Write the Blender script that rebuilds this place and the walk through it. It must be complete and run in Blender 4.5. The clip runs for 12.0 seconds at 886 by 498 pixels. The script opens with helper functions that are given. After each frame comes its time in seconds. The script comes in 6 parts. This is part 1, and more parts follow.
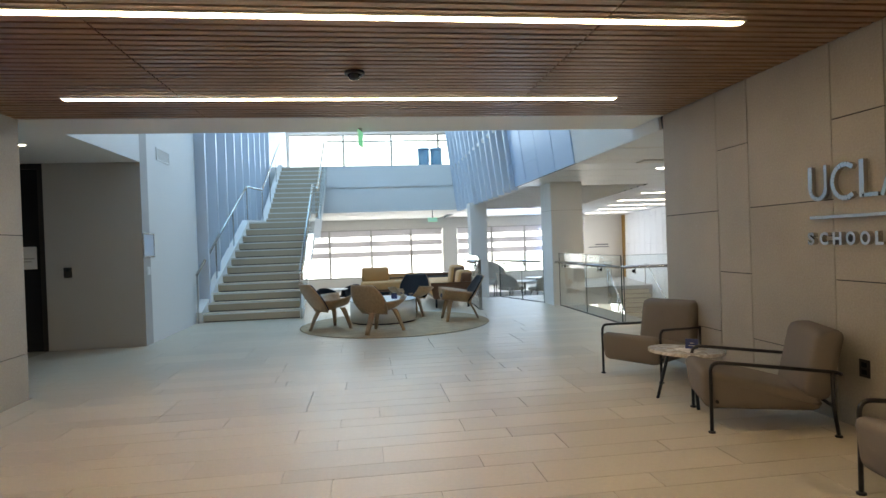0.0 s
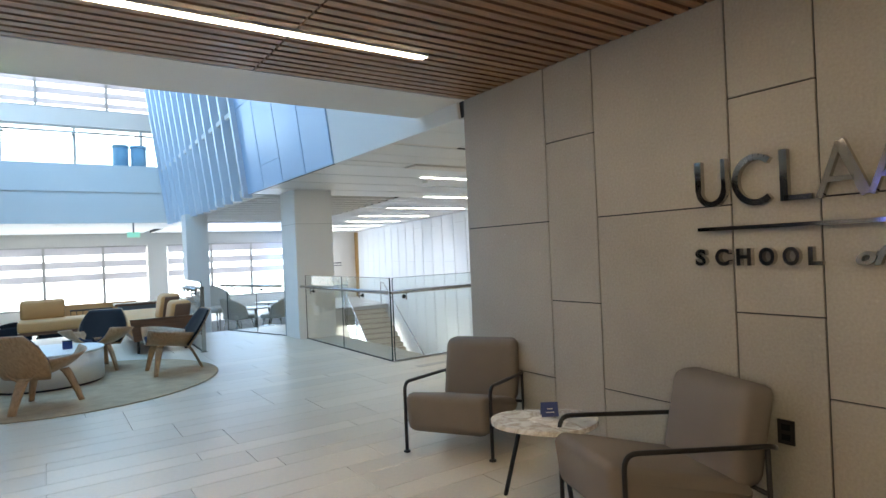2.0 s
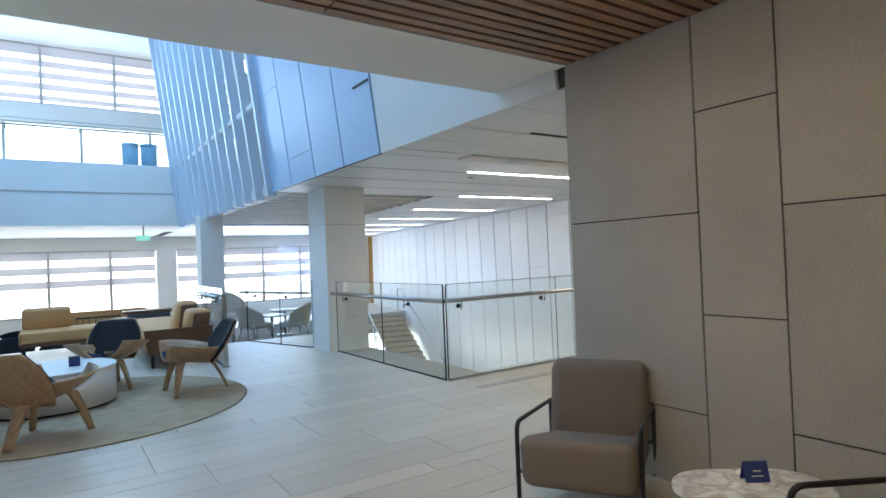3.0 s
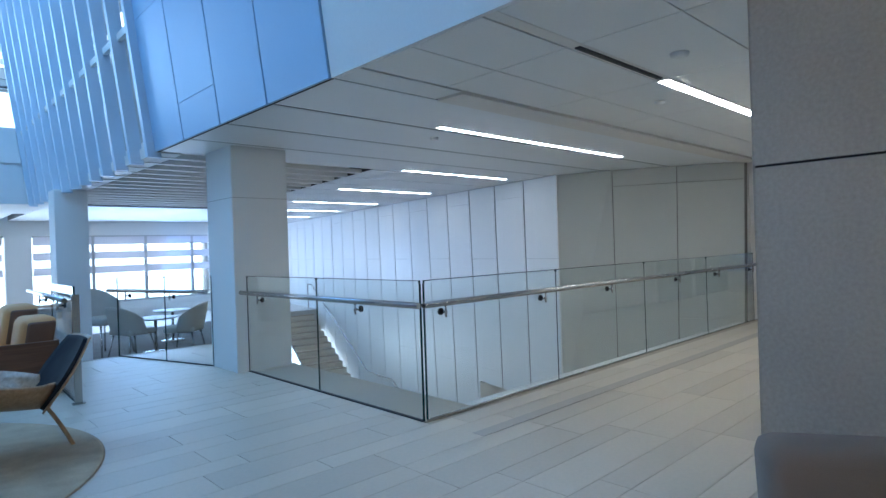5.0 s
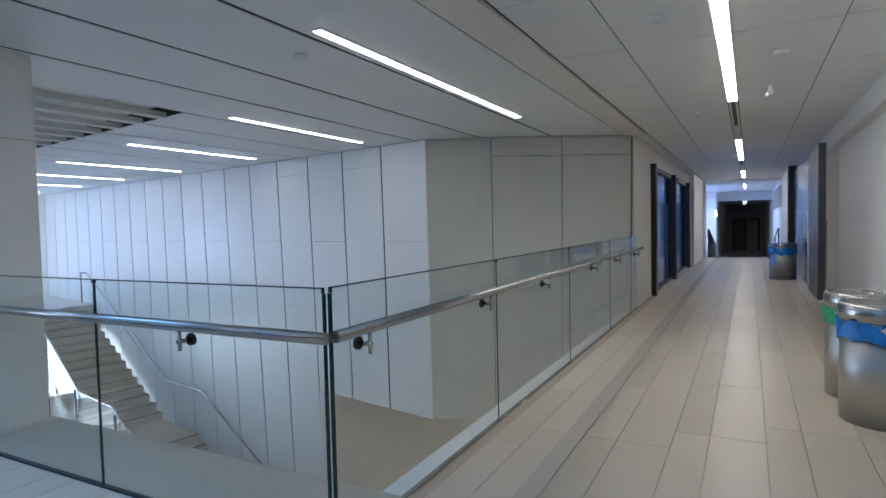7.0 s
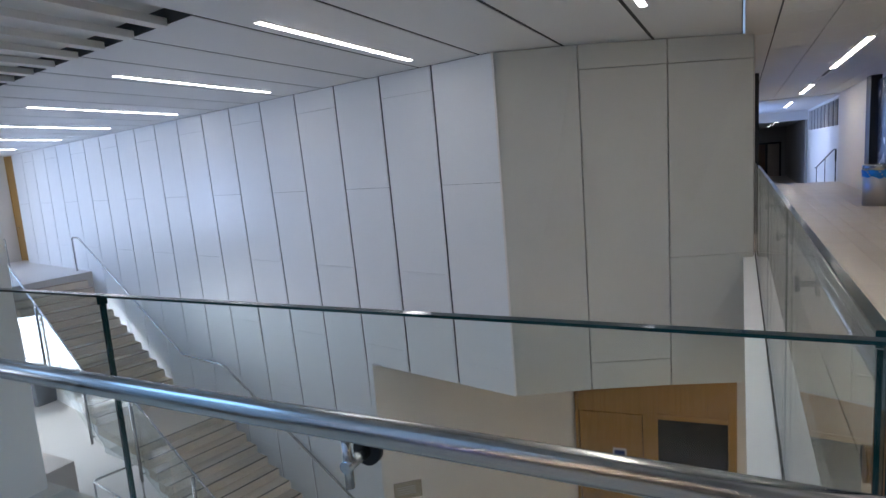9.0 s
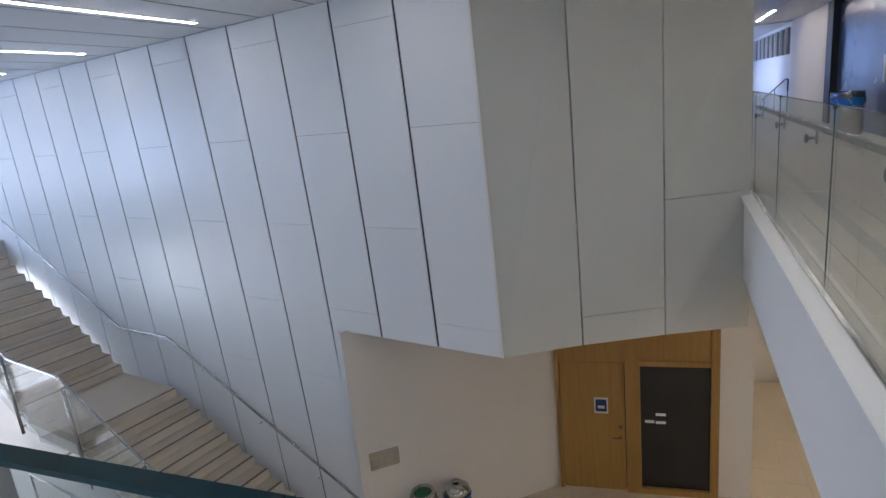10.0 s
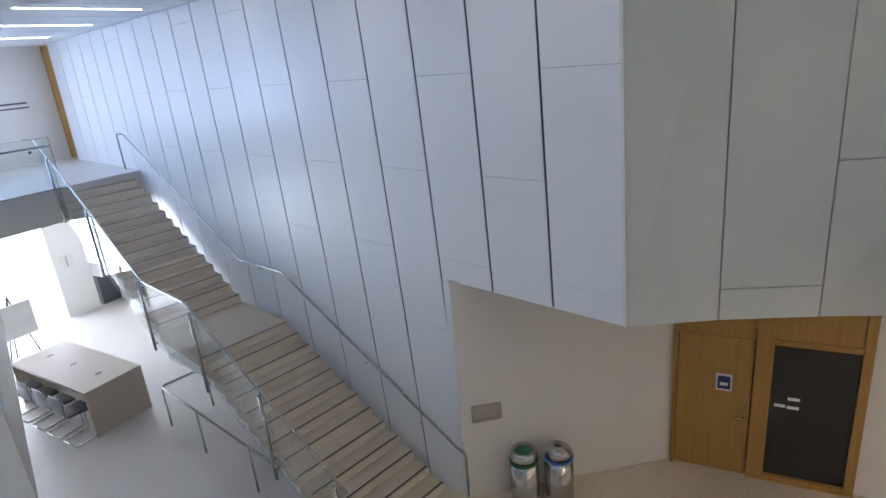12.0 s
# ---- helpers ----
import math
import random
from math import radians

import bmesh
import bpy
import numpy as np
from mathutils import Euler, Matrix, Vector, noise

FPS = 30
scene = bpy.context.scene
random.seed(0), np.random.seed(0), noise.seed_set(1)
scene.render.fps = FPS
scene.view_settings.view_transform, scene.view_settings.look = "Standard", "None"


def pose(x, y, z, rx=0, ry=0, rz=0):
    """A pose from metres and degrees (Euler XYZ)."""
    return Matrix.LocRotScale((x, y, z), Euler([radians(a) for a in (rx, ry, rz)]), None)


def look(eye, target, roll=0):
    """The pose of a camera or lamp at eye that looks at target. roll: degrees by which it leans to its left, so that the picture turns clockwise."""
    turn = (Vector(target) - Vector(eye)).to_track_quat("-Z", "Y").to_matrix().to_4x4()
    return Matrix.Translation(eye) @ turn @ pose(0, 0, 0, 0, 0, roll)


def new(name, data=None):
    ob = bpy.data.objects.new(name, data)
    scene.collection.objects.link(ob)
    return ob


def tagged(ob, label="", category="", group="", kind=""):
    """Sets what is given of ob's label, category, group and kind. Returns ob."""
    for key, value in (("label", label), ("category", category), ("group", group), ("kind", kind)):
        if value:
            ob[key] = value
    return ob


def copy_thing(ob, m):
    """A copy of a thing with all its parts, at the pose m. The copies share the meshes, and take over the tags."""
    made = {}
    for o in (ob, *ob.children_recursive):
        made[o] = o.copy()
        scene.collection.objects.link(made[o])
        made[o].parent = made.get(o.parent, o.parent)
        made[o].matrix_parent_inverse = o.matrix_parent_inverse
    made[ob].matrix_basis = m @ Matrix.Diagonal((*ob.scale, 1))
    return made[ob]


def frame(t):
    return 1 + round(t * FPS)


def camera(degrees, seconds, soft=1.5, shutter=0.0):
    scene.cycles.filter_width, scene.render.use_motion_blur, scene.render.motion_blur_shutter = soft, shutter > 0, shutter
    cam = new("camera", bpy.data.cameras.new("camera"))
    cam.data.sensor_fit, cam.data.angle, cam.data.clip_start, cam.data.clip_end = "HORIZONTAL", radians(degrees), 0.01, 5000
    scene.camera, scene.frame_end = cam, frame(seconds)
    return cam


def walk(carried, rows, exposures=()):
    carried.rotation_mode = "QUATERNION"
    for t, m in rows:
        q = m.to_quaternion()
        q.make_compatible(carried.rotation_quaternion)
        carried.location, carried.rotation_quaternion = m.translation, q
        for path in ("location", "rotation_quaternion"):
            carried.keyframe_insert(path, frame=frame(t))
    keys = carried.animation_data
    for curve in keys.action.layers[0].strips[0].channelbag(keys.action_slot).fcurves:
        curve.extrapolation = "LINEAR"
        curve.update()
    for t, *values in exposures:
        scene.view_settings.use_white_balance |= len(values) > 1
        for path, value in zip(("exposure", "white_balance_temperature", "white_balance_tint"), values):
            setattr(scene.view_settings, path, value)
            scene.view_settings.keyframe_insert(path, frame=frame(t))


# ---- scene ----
cam = camera(74.4, 12.0)
PATH = [
    (0, (-3.278, -6.029, 1.354), (-3.018, -4.046, 1.335), -2.0),
    (0.5, (-3.252, -5.545, 1.365), (-2.363, -3.754, 1.322), -1.6),
    (1, (-3.143, -5.086, 1.397), (-2.088, -3.387, 1.347), -1.6),
    (1.5, (-3.057, -4.528, 1.397), (-1.926, -2.879, 1.369), -1.9),
    (2, (-3.011, -3.986, 1.389), (-1.884, -2.335, 1.396), -2.4),
    (2.5, (-3.031, -3.384, 1.404), (-1.916, -1.723, 1.42), -2.5),
    (2.7, (-3.03, -3.166, 1.392), (-1.916, -1.506, 1.417), -2.4),
    (4.3, (-2.617, -1.396, 1.358), (-1.448, 0.226, 1.378), -2.0),
    (4.5, (-2.537, -1.195, 1.347), (-1.315, 0.388, 1.359), -2.0),
    (5, (-2.282, -0.73, 1.315), (-0.903, 0.718, 1.311), -1.9),
    (5.5, (-1.983, -0.212, 1.283), (-0.439, 1.06, 1.272), -1.8),
    (6, (-1.718, 0.226, 1.296), (-0.053, 1.334, 1.268), -1.6),
    (6.5, (-1.414, 0.691, 1.311), (0.328, 1.671, 1.255), -1.2),
    (7, (-1.15, 1.136, 1.311), (0.619, 2.066, 1.225), -1.3),
    (7.5, (-0.883, 1.634, 1.309), (0.883, 2.565, 1.188), -1.5),
    (7.7, (-0.783, 1.845, 1.287), (0.982, 2.776, 1.155), -1.6),
    (9.3, (0.01, 3.0, 1.315), (1.79, 3.84, 0.945), -5.2),
    (9.5, (0.145, 3.179, 1.310), (1.940, 3.945, 0.874), -5.57),
    (10, (0.395, 3.414, 1.299), (2.191, 4.148, 0.811), -5.94),
    (10.5, (0.678, 3.488, 1.249), (2.452, 4.208, 0.670), -6.18),
    (11, (0.687, 3.613, 1.259), (2.439, 4.323, 0.606), -5.30),
    (11.5, (0.683, 3.621, 1.374), (2.361, 4.454, 0.673), -5.71),
    (12, (0.662, 3.762, 1.292), (2.255, 4.79, 0.658), -5.46),
]
walk(cam, [(t, look(eye, target, roll)) for t, eye, target, roll in PATH],
     [(0.0, -0.05, 7900, 12), (0.5, 0.0, 7100, 12), (1.0, 0.05, 6900, 12), (2.0, 0.25, 6900, 10), (2.7, 0.2, 6800, 10), (4.3, -0.2, 5250, 8),
      (5.0, -0.2, 5300, 8), (5.5, -0.12, 5350, 10), (6.5, -0.25, 5450, 12), (7.5, -0.35, 5850, 14), (9.5, -0.29, 5950, 18), (12.0, -0.15, 5850, 17)])
# ---- world, sun, large lights ----
world = bpy.data.worlds.new("world")
scene.world = world
world.use_nodes = True
wn = world.node_tree
sky = wn.nodes.new("ShaderNodeTexSky")
sky.sky_type = "NISHITA"
sky.sun_disc = False
sky.sun_elevation = radians(52)
sky.sun_rotation = radians(-20)
wn.nodes["Background"].inputs["Strength"].default_value = 0.15
wn.links.new(sky.outputs["Color"], wn.nodes["Background"].inputs["Color"])

sun = new("sun", bpy.data.lights.new("sun", "SUN"))
sun.data.energy = 4.0
sun.data.angle = radians(0.5)
sun.data.color = (1.0, 0.95, 0.88)
sun.matrix_world = look((-6.0, 30.0, 20.0), (0.0, 13.0, -5.0))


def area_lamp(name, eye, target, sx, sy, power, color):
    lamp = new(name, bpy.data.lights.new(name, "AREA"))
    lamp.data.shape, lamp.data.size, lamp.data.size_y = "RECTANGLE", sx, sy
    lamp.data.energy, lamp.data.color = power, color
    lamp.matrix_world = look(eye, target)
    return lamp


DAY = (0.30, 0.60, 1.0)
# Added lamp under the closed ceiling, standing in for daylight from above.
area_lamp("void_overhead_lamp", (-3.2, 8.0, 8.8), (-3.2, 8.0, 0.0), 5.0, 7.5, 600, DAY)
area_lamp("north_window_daylight", (0.5, 20.35, 1.0), (0.5, 0.0, 0.8), 12.0, 2.0, 210, (0.72, 0.86, 1.0))
area_lamp("upper_window_daylight", (-3.0, 20.35, 6.3), (-3.0, 0.0, 5.5), 7.0, 3.5, 330, DAY)
area_lamp("lower_window_daylight", (6.0, 22.3, -3.1), (6.0, 0.0, -3.6), 9.0, 2.4, 600, (0.85, 0.93, 1.0))
area_lamp("stairwell_window_daylight", (4.2, 20.3, 1.2), (8.0, 13.0, 0.5), 5.0, 2.0, 135, (0.2, 0.45, 1.0))
# Fill lamp added to brighten the dim stair head.
area_lamp("stair_head_fill", (7.06, 21.6, 1.0), (9.0, 21.4, 0.6), 1.5, 2.0, 22, (0.86, 0.93, 1.0))
area_lamp("lower_hall_daylight", (25.4, 3.05, 1.3), (25.4, 0.0, 0.9), 6.2, 2.2, 100, (0.2, 0.42, 1.0))
# Added lamp at the room's closed back wall; lights the view through the glass.
area_lamp("office_room_lamp", (13.0, 5.9, 1.3), (13.0, 3.0, 1.0), 6.5, 2.0, 120, (0.24, 0.46, 1.0))


# ---- materials ----
def mat(name, col, rough=0.6, metal=0.0, var=0.08, scale=3.0, fine=60.0, bump=0.05, island=0.0, spec=0.5):
    """Principled surface with two scales of variation, in metres."""
    m = bpy.data.materials.new(name)
    m.use_nodes = True
    nt = m.node_tree
    b = nt.nodes["Principled BSDF"]
    b.inputs["Metallic"].default_value = metal
    b.inputs["Specular IOR Level"].default_value = spec
    geo = nt.nodes.new("ShaderNodeNewGeometry")
    n1 = nt.nodes.new("ShaderNodeTexNoise")
    n1.inputs["Scale"].default_value, n1.inputs["Detail"].default_value = scale, 5.0
    n2 = nt.nodes.new("ShaderNodeTexNoise")
    n2.inputs["Scale"].default_value, n2.inputs["Detail"].default_value = fine, 3.0
    for n in (n1, n2):
        nt.links.new(geo.outputs["Position"], n.inputs["Vector"])
    add = nt.nodes.new("ShaderNodeMath")
    add.operation = "ADD"
    nt.links.new(n1.outputs["Fac"], add.inputs[0])
    nt.links.new(n2.outputs["Fac"], add.inputs[1])
    last = add
    if island:
        info = nt.nodes.new("ShaderNodeObjectInfo")
        mul = nt.nodes.new("ShaderNodeMath")
        mul.operation, mul.inputs[1].default_value = "MULTIPLY_ADD", island
        nt.links.new(info.outputs["Random"], mul.inputs[0])
        nt.links.new(add.outputs[0], mul.inputs[2])
        last = mul
    ramp = nt.nodes.new("ShaderNodeMapRange")
    ramp.inputs["From Min"].default_value, ramp.inputs["From Max"].default_value = 0.6, 1.4 + island
    ramp.inputs["To Min"].default_value, ramp.inputs["To Max"].default_value = 1 - var, 1 + var
    nt.links.new(last.outputs[0], ramp.inputs["Value"])
    mix = nt.nodes.new("ShaderNodeVectorMath")
    mix.operation = "SCALE"
    mix.inputs[0].default_value = col
    nt.links.new(ramp.outputs[0], mix.inputs["Scale"])
    nt.links.new(mix.outputs[0], b.inputs["Base Color"])
    rr = nt.nodes.new("ShaderNodeMapRange")
    rr.inputs["From Min"].default_value, rr.inputs["From Max"].default_value = 0.3, 0.7
    rr.inputs["To Min"].default_value, rr.inputs["To Max"].default_value = max(rough - 0.06, 0.02), min(rough + 0.06, 1)
    nt.links.new(n1.outputs["Fac"], rr.inputs["Value"])
    nt.links.new(rr.outputs[0], b.inputs["Roughness"])
    if bump:
        bp = nt.nodes.new("ShaderNodeBump")
        bp.inputs["Strength"].default_value, bp.inputs["Distance"].default_value = bump, 0.01
        nt.links.new(n2.outputs["Fac"], bp.inputs["Height"])
        nt.links.new(bp.outputs[0], b.inputs["Normal"])
    return m


def glow(name, col, strength):
    m = bpy.data.materials.new(name)
    m.use_nodes = True
    b = m.node_tree.nodes["Principled BSDF"]
    b.inputs["Base Color"].default_value = (0.8, 0.8, 0.8, 1)
    b.inputs["Emission Color"].default_value = (*col, 1)
    b.inputs["Emission Strength"].default_value = strength
    return m


def glass(name, tint=(0.95, 0.978, 0.974), rough=0.0, through_share=0.92):
    """Thin pane: mostly clear, with a mirror share that grows at grazing angles."""
    m = bpy.data.materials.new(name)
    m.use_nodes = True
    nt = m.node_tree
    out = nt.nodes["Material Output"]
    nt.nodes.remove(nt.nodes["Principled BSDF"])
    tr = nt.nodes.new("ShaderNodeBsdfTransparent")
    tr.inputs["Color"].default_value = (*tint, 1)
    gl = nt.nodes.new("ShaderNodeBsdfGlossy")
    gl.inputs["Roughness"].default_value = rough
    lw = nt.nodes.new("ShaderNodeLayerWeight")
    lw.inputs["Blend"].default_value = 0.5
    pw_ = nt.nodes.new("ShaderNodeMath")
    pw_.operation, pw_.inputs[1].default_value = "POWER", 4.5
    fr = nt.nodes.new("ShaderNodeMath")
    fr.operation, fr.inputs[1].default_value, fr.inputs[2].default_value = "MULTIPLY_ADD", 0.7, 0.03
    nt.links.new(lw.outputs["Facing"], pw_.inputs[0])
    nt.links.new(pw_.outputs[0], fr.inputs[0])
    mx = nt.nodes.new("ShaderNodeMixShader")
    nt.links.new(fr.outputs[0], mx.inputs["Fac"])
    nt.links.new(tr.outputs[0], mx.inputs[1])
    nt.links.new(gl.outputs[0], mx.inputs[2])
    nt.links.new(mx.outputs[0], out.inputs["Surface"])
    return m


def wood(name, dark, light, axis=0, rough=0.45, scale=7.0):
    """Long grain along one axis, streaks across the others."""
    m = mat(name, light, rough=rough, var=0.1, bump=0.03)
    nt = m.node_tree
    b = nt.nodes["Principled BSDF"]
    geo = nt.nodes.new("ShaderNodeNewGeometry")
    mp = nt.nodes.new("ShaderNodeMapping")
    s = [scale * 6.0] * 3
    s[axis] = scale * 0.25
    mp.inputs["Scale"].default_value = s
    n = nt.nodes.new("ShaderNodeTexNoise")
    n.inputs["Scale"].default_value, n.inputs["Detail"].default_value, n.inputs["Distortion"].default_value = 1.0, 6.0, 0.4
    cr = nt.nodes.new("ShaderNodeValToRGB")
    cr.color_ramp.elements[0].position, cr.color_ramp.elements[1].position = 0.3, 0.72
    cr.color_ramp.elements[0].color, cr.color_ramp.elements[1].color = (*dark, 1), (*light, 1)
    nt.links.new(geo.outputs["Position"], mp.inputs["Vector"])
    nt.links.new(mp.outputs[0], n.inputs["Vector"])
    nt.links.new(n.outputs["Fac"], cr.inputs["Fac"])
    nt.links.new(cr.outputs[0], b.inputs["Base Color"])
    return m


def marble(name):
    m = mat(name, (0.75, 0.72, 0.68), rough=0.25, bump=0.0)
    nt = m.node_tree
    b = nt.nodes["Principled BSDF"]
    geo = nt.nodes.new("ShaderNodeNewGeometry")
    n = nt.nodes.new("ShaderNodeTexNoise")
    n.inputs["Scale"].default_value, n.inputs["Detail"].default_value, n.inputs["Distortion"].default_value = 5.0, 8.0, 2.2
    cr = nt.nodes.new("ShaderNodeValToRGB")
    e = cr.color_ramp.elements
    e[0].position, e[0].color = 0.36, (0.72, 0.69, 0.64, 1)
    e[1].position, e[1].color = 0.62, (0.78, 0.76, 0.72, 1)
    v = e.new(0.5)
    v.color = (0.50, 0.44, 0.37, 1)
    v = e.new(0.46)
    v.color = (0.66, 0.62, 0.56, 1)
    nt.links.new(geo.outputs["Position"], n.inputs["Vector"])
    nt.links.new(n.outputs["Fac"], cr.inputs["Fac"])
    nt.links.new(cr.outputs[0], b.inputs["Base Color"])
    return m


def concrete(name):
    """Cloudy cast panel with fine grain and small pale pits."""
    m = mat(name, (0.38, 0.352, 0.302), 0.58, var=0.2, scale=1.6, fine=70, bump=0.03, island=0.2)
    nt = m.node_tree
    b = nt.nodes["Principled BSDF"]
    base = b.inputs["Base Color"].links[0].from_socket
    geo = nt.nodes.new("ShaderNodeNewGeometry")
    vo = nt.nodes.new("ShaderNodeTexVoronoi")
    vo.inputs["Scale"].default_value = 9.0
    cl = nt.nodes.new("ShaderNodeTexNoise")
    cl.inputs["Scale"].default_value, cl.inputs["Detail"].default_value, cl.inputs["Distortion"].default_value = 4.5, 6.0, 1.2
    nt.links.new(geo.outputs["Position"], vo.inputs["Vector"])
    nt.links.new(geo.outputs["Position"], cl.inputs["Vector"])
    pit = nt.nodes.new("ShaderNodeMapRange")
    pit.inputs["From Min"].default_value, pit.inputs["From Max"].default_value = 0.10, 0.03
    nt.links.new(vo.outputs["Distance"], pit.inputs["Value"])
    stain = nt.nodes.new("ShaderNodeMapRange")
    stain.inputs["From Min"].default_value, stain.inputs["From Max"].default_value = 0.4, 0.75
    stain.inputs["To Max"].default_value = 0.55
    nt.links.new(cl.outputs["Fac"], stain.inputs["Value"])
    fac = nt.nodes.new("ShaderNodeMath")
    fac.operation = "MULTIPLY"
    nt.links.new(pit.outputs[0], fac.inputs[0])
    nt.links.new(stain.outputs[0], fac.inputs[1])
    mx = nt.nodes.new("ShaderNodeMix")
    mx.data_type = "RGBA"
    for sock in mx.inputs:
        if sock.identifier == "A_Color":
            nt.links.new(base, sock)
        if sock.identifier == "B_Color":
            sock.default_value = (0.62, 0.60, 0.55, 1)
        if sock.identifier == "Factor_Float":
            nt.links.new(fac.outputs[0], sock)
    for sock in mx.outputs:
        if sock.identifier == "Result_Color":
            nt.links.new(sock, b.inputs["Base Color"])
    return m


M_white = mat("white_paint", (0.78, 0.78, 0.76), 0.55, var=0.03, scale=0.8, bump=0.02)
M_warmwhite = mat("warm_white_paint", (0.74, 0.71, 0.66), 0.6, var=0.04, scale=0.7, bump=0.02)
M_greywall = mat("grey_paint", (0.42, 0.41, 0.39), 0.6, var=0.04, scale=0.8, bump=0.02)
M_panel = mat("white_metal_panel", (0.75, 0.765, 0.765), 0.38, var=0.03, scale=0.6, bump=0.0, island=0.3)
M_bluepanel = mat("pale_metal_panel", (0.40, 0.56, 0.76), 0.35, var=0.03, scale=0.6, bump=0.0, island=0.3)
M_groove = mat("grey_shadow_gap", (0.06, 0.062, 0.065), 0.8, bump=0)
M_sofaside = mat("darker_cushion_side", (0.15, 0.072, 0.04), 0.6, var=0.1, scale=5, fine=90, bump=0.08)
M_tubfabric = mat("stone_grey_fabric", (0.58, 0.57, 0.53), 0.85, var=0.08, scale=4, fine=260, bump=0.12, spec=0.2)
# Blue daylight partly put into the fins' colour, on top of the blue lamps.
M_fin = mat("daylight_tinted_fin", (0.62, 0.70, 0.80), 0.35, var=0.03, scale=0.6, bump=0.0)
M_beigejoint = mat("beige_shadow_gap", (0.2, 0.19, 0.17), 0.8, bump=0)
M_gap = mat("dark_joint", (0.035, 0.035, 0.038), 0.8, bump=0)
M_beigepanel = mat("beige_fabric_panel", (0.58, 0.585, 0.54), 0.8, var=0.04, scale=1.2, fine=220, bump=0.08)
M_concrete = concrete("concrete_panel")
M_tile = mat("cream_floor_tile", (0.55, 0.482, 0.385), 0.34, var=0.14, scale=1.9, fine=40, bump=0.03, island=0.9)
M_grout = mat("floor_grout", (0.46, 0.40, 0.32), 0.85, bump=0.05)
M_lowfloor = mat("polished_concrete_floor", (0.55, 0.53, 0.50), 0.35, var=0.08, scale=1.1, bump=0.02)
M_ledge = mat("ledge_stone", (0.44, 0.40, 0.33), 0.55, var=0.08, scale=2.0, bump=0.03)
M_strip = mat("floor_joint_cover", (0.42, 0.385, 0.335), 0.45, var=0.06, bump=0.02)
M_carpet = mat("grey_carpet", (0.22, 0.22, 0.215), 0.95, var=0.25, scale=5, fine=180, bump=0.25, spec=0.1)
M_rug = mat("taupe_rug", (0.40, 0.315, 0.215), 0.95, var=0.28, scale=6, fine=150, bump=0.3, spec=0.1)
M_slat = wood("ceiling_oak", (0.19, 0.098, 0.052), (0.40, 0.235, 0.135), 0, 0.42)
M_slatback = mat("black_felt", (0.018, 0.016, 0.015), 0.9, bump=0)
M_ply = wood("shell_plywood", (0.29, 0.17, 0.085), (0.45, 0.29, 0.165), 2, 0.4)
M_darkwood = wood("walnut", (0.09, 0.038, 0.018), (0.18, 0.08, 0.042), 0, 0.4)
M_oakdoor = wood("honey_oak", (0.34, 0.19, 0.05), (0.42, 0.245, 0.075), 2, 0.42, 5.0)
M_taupe = mat("taupe_upholstery", (0.185, 0.158, 0.132), 0.85, var=0.08, scale=4, fine=320, bump=0.15, spec=0.25)
M_black = mat("black_steel", (0.025, 0.024, 0.024), 0.42, 0.4, var=0.1, bump=0.02)
M_blackleather = mat("black_upholstery", (0.014, 0.014, 0.018), 0.75, var=0.1, scale=8, bump=0.1, spec=0.25)
M_blueseat = mat("navy_upholstery", (0.02, 0.028, 0.06), 0.8, var=0.1, scale=8, bump=0.1, spec=0.25)
M_tan = mat("tan_leather", (0.56, 0.29, 0.11), 0.55, var=0.10, scale=5, fine=90, bump=0.08)
M_steel = mat("brushed_steel", (0.47, 0.465, 0.45), 0.22, 1.0, var=0.04, scale=2, fine=200, bump=0.0)
M_brushed = mat("brushed_bin_steel", (0.50, 0.49, 0.47), 0.38, 1.0, var=0.05, scale=2, fine=200, bump=0.02)
M_mirror = mat("polished_steel", (0.52, 0.51, 0.49), 0.08, 1.0, var=0.04, scale=6, bump=0.0)
M_blackmetal = mat("dark_bronze_frame", (0.035, 0.034, 0.034), 0.45, 0.5, var=0.1, bump=0.02)
M_darkgrey = mat("slate_wall", (0.10, 0.105, 0.115), 0.42, var=0.08, bump=0.02)
M_gloss = mat("glossy_blue_grey_laminate", (0.13, 0.145, 0.175), 0.24, var=0.06, scale=0.8, bump=0.0)
M_marble = marble("white_marble")
M_tabletop = mat("grey_laminate", (0.46, 0.40, 0.335), 0.4, var=0.04, bump=0.01)
M_bag_blue = mat("blue_plastic_bag", (0.02, 0.20, 0.62), 0.35, var=0.2, scale=18, fine=60, bump=0.4)
M_bag_green = mat("green_plastic_bag", (0.02, 0.30, 0.10), 0.35, var=0.2, scale=18, fine=60, bump=0.4)
M_blueband = mat("blue_band", (0.05, 0.16, 0.42), 0.4, bump=0)
M_greenrim = mat("green_liner", (0.02, 0.12, 0.05), 0.45, bump=0)
M_card = mat("blue_card", (0.015, 0.035, 0.16), 0.4, bump=0)
M_frame = mat("grey_window_frame", (0.5, 0.5, 0.5), 0.45, var=0.05, bump=0.02)
M_whiteplastic = mat("white_plastic", (0.72, 0.72, 0.70), 0.4, bump=0)
M_warmfloor = mat("cream_lower_floor", (0.62, 0.535, 0.41), 0.36, var=0.09, scale=1.1, bump=0.02)


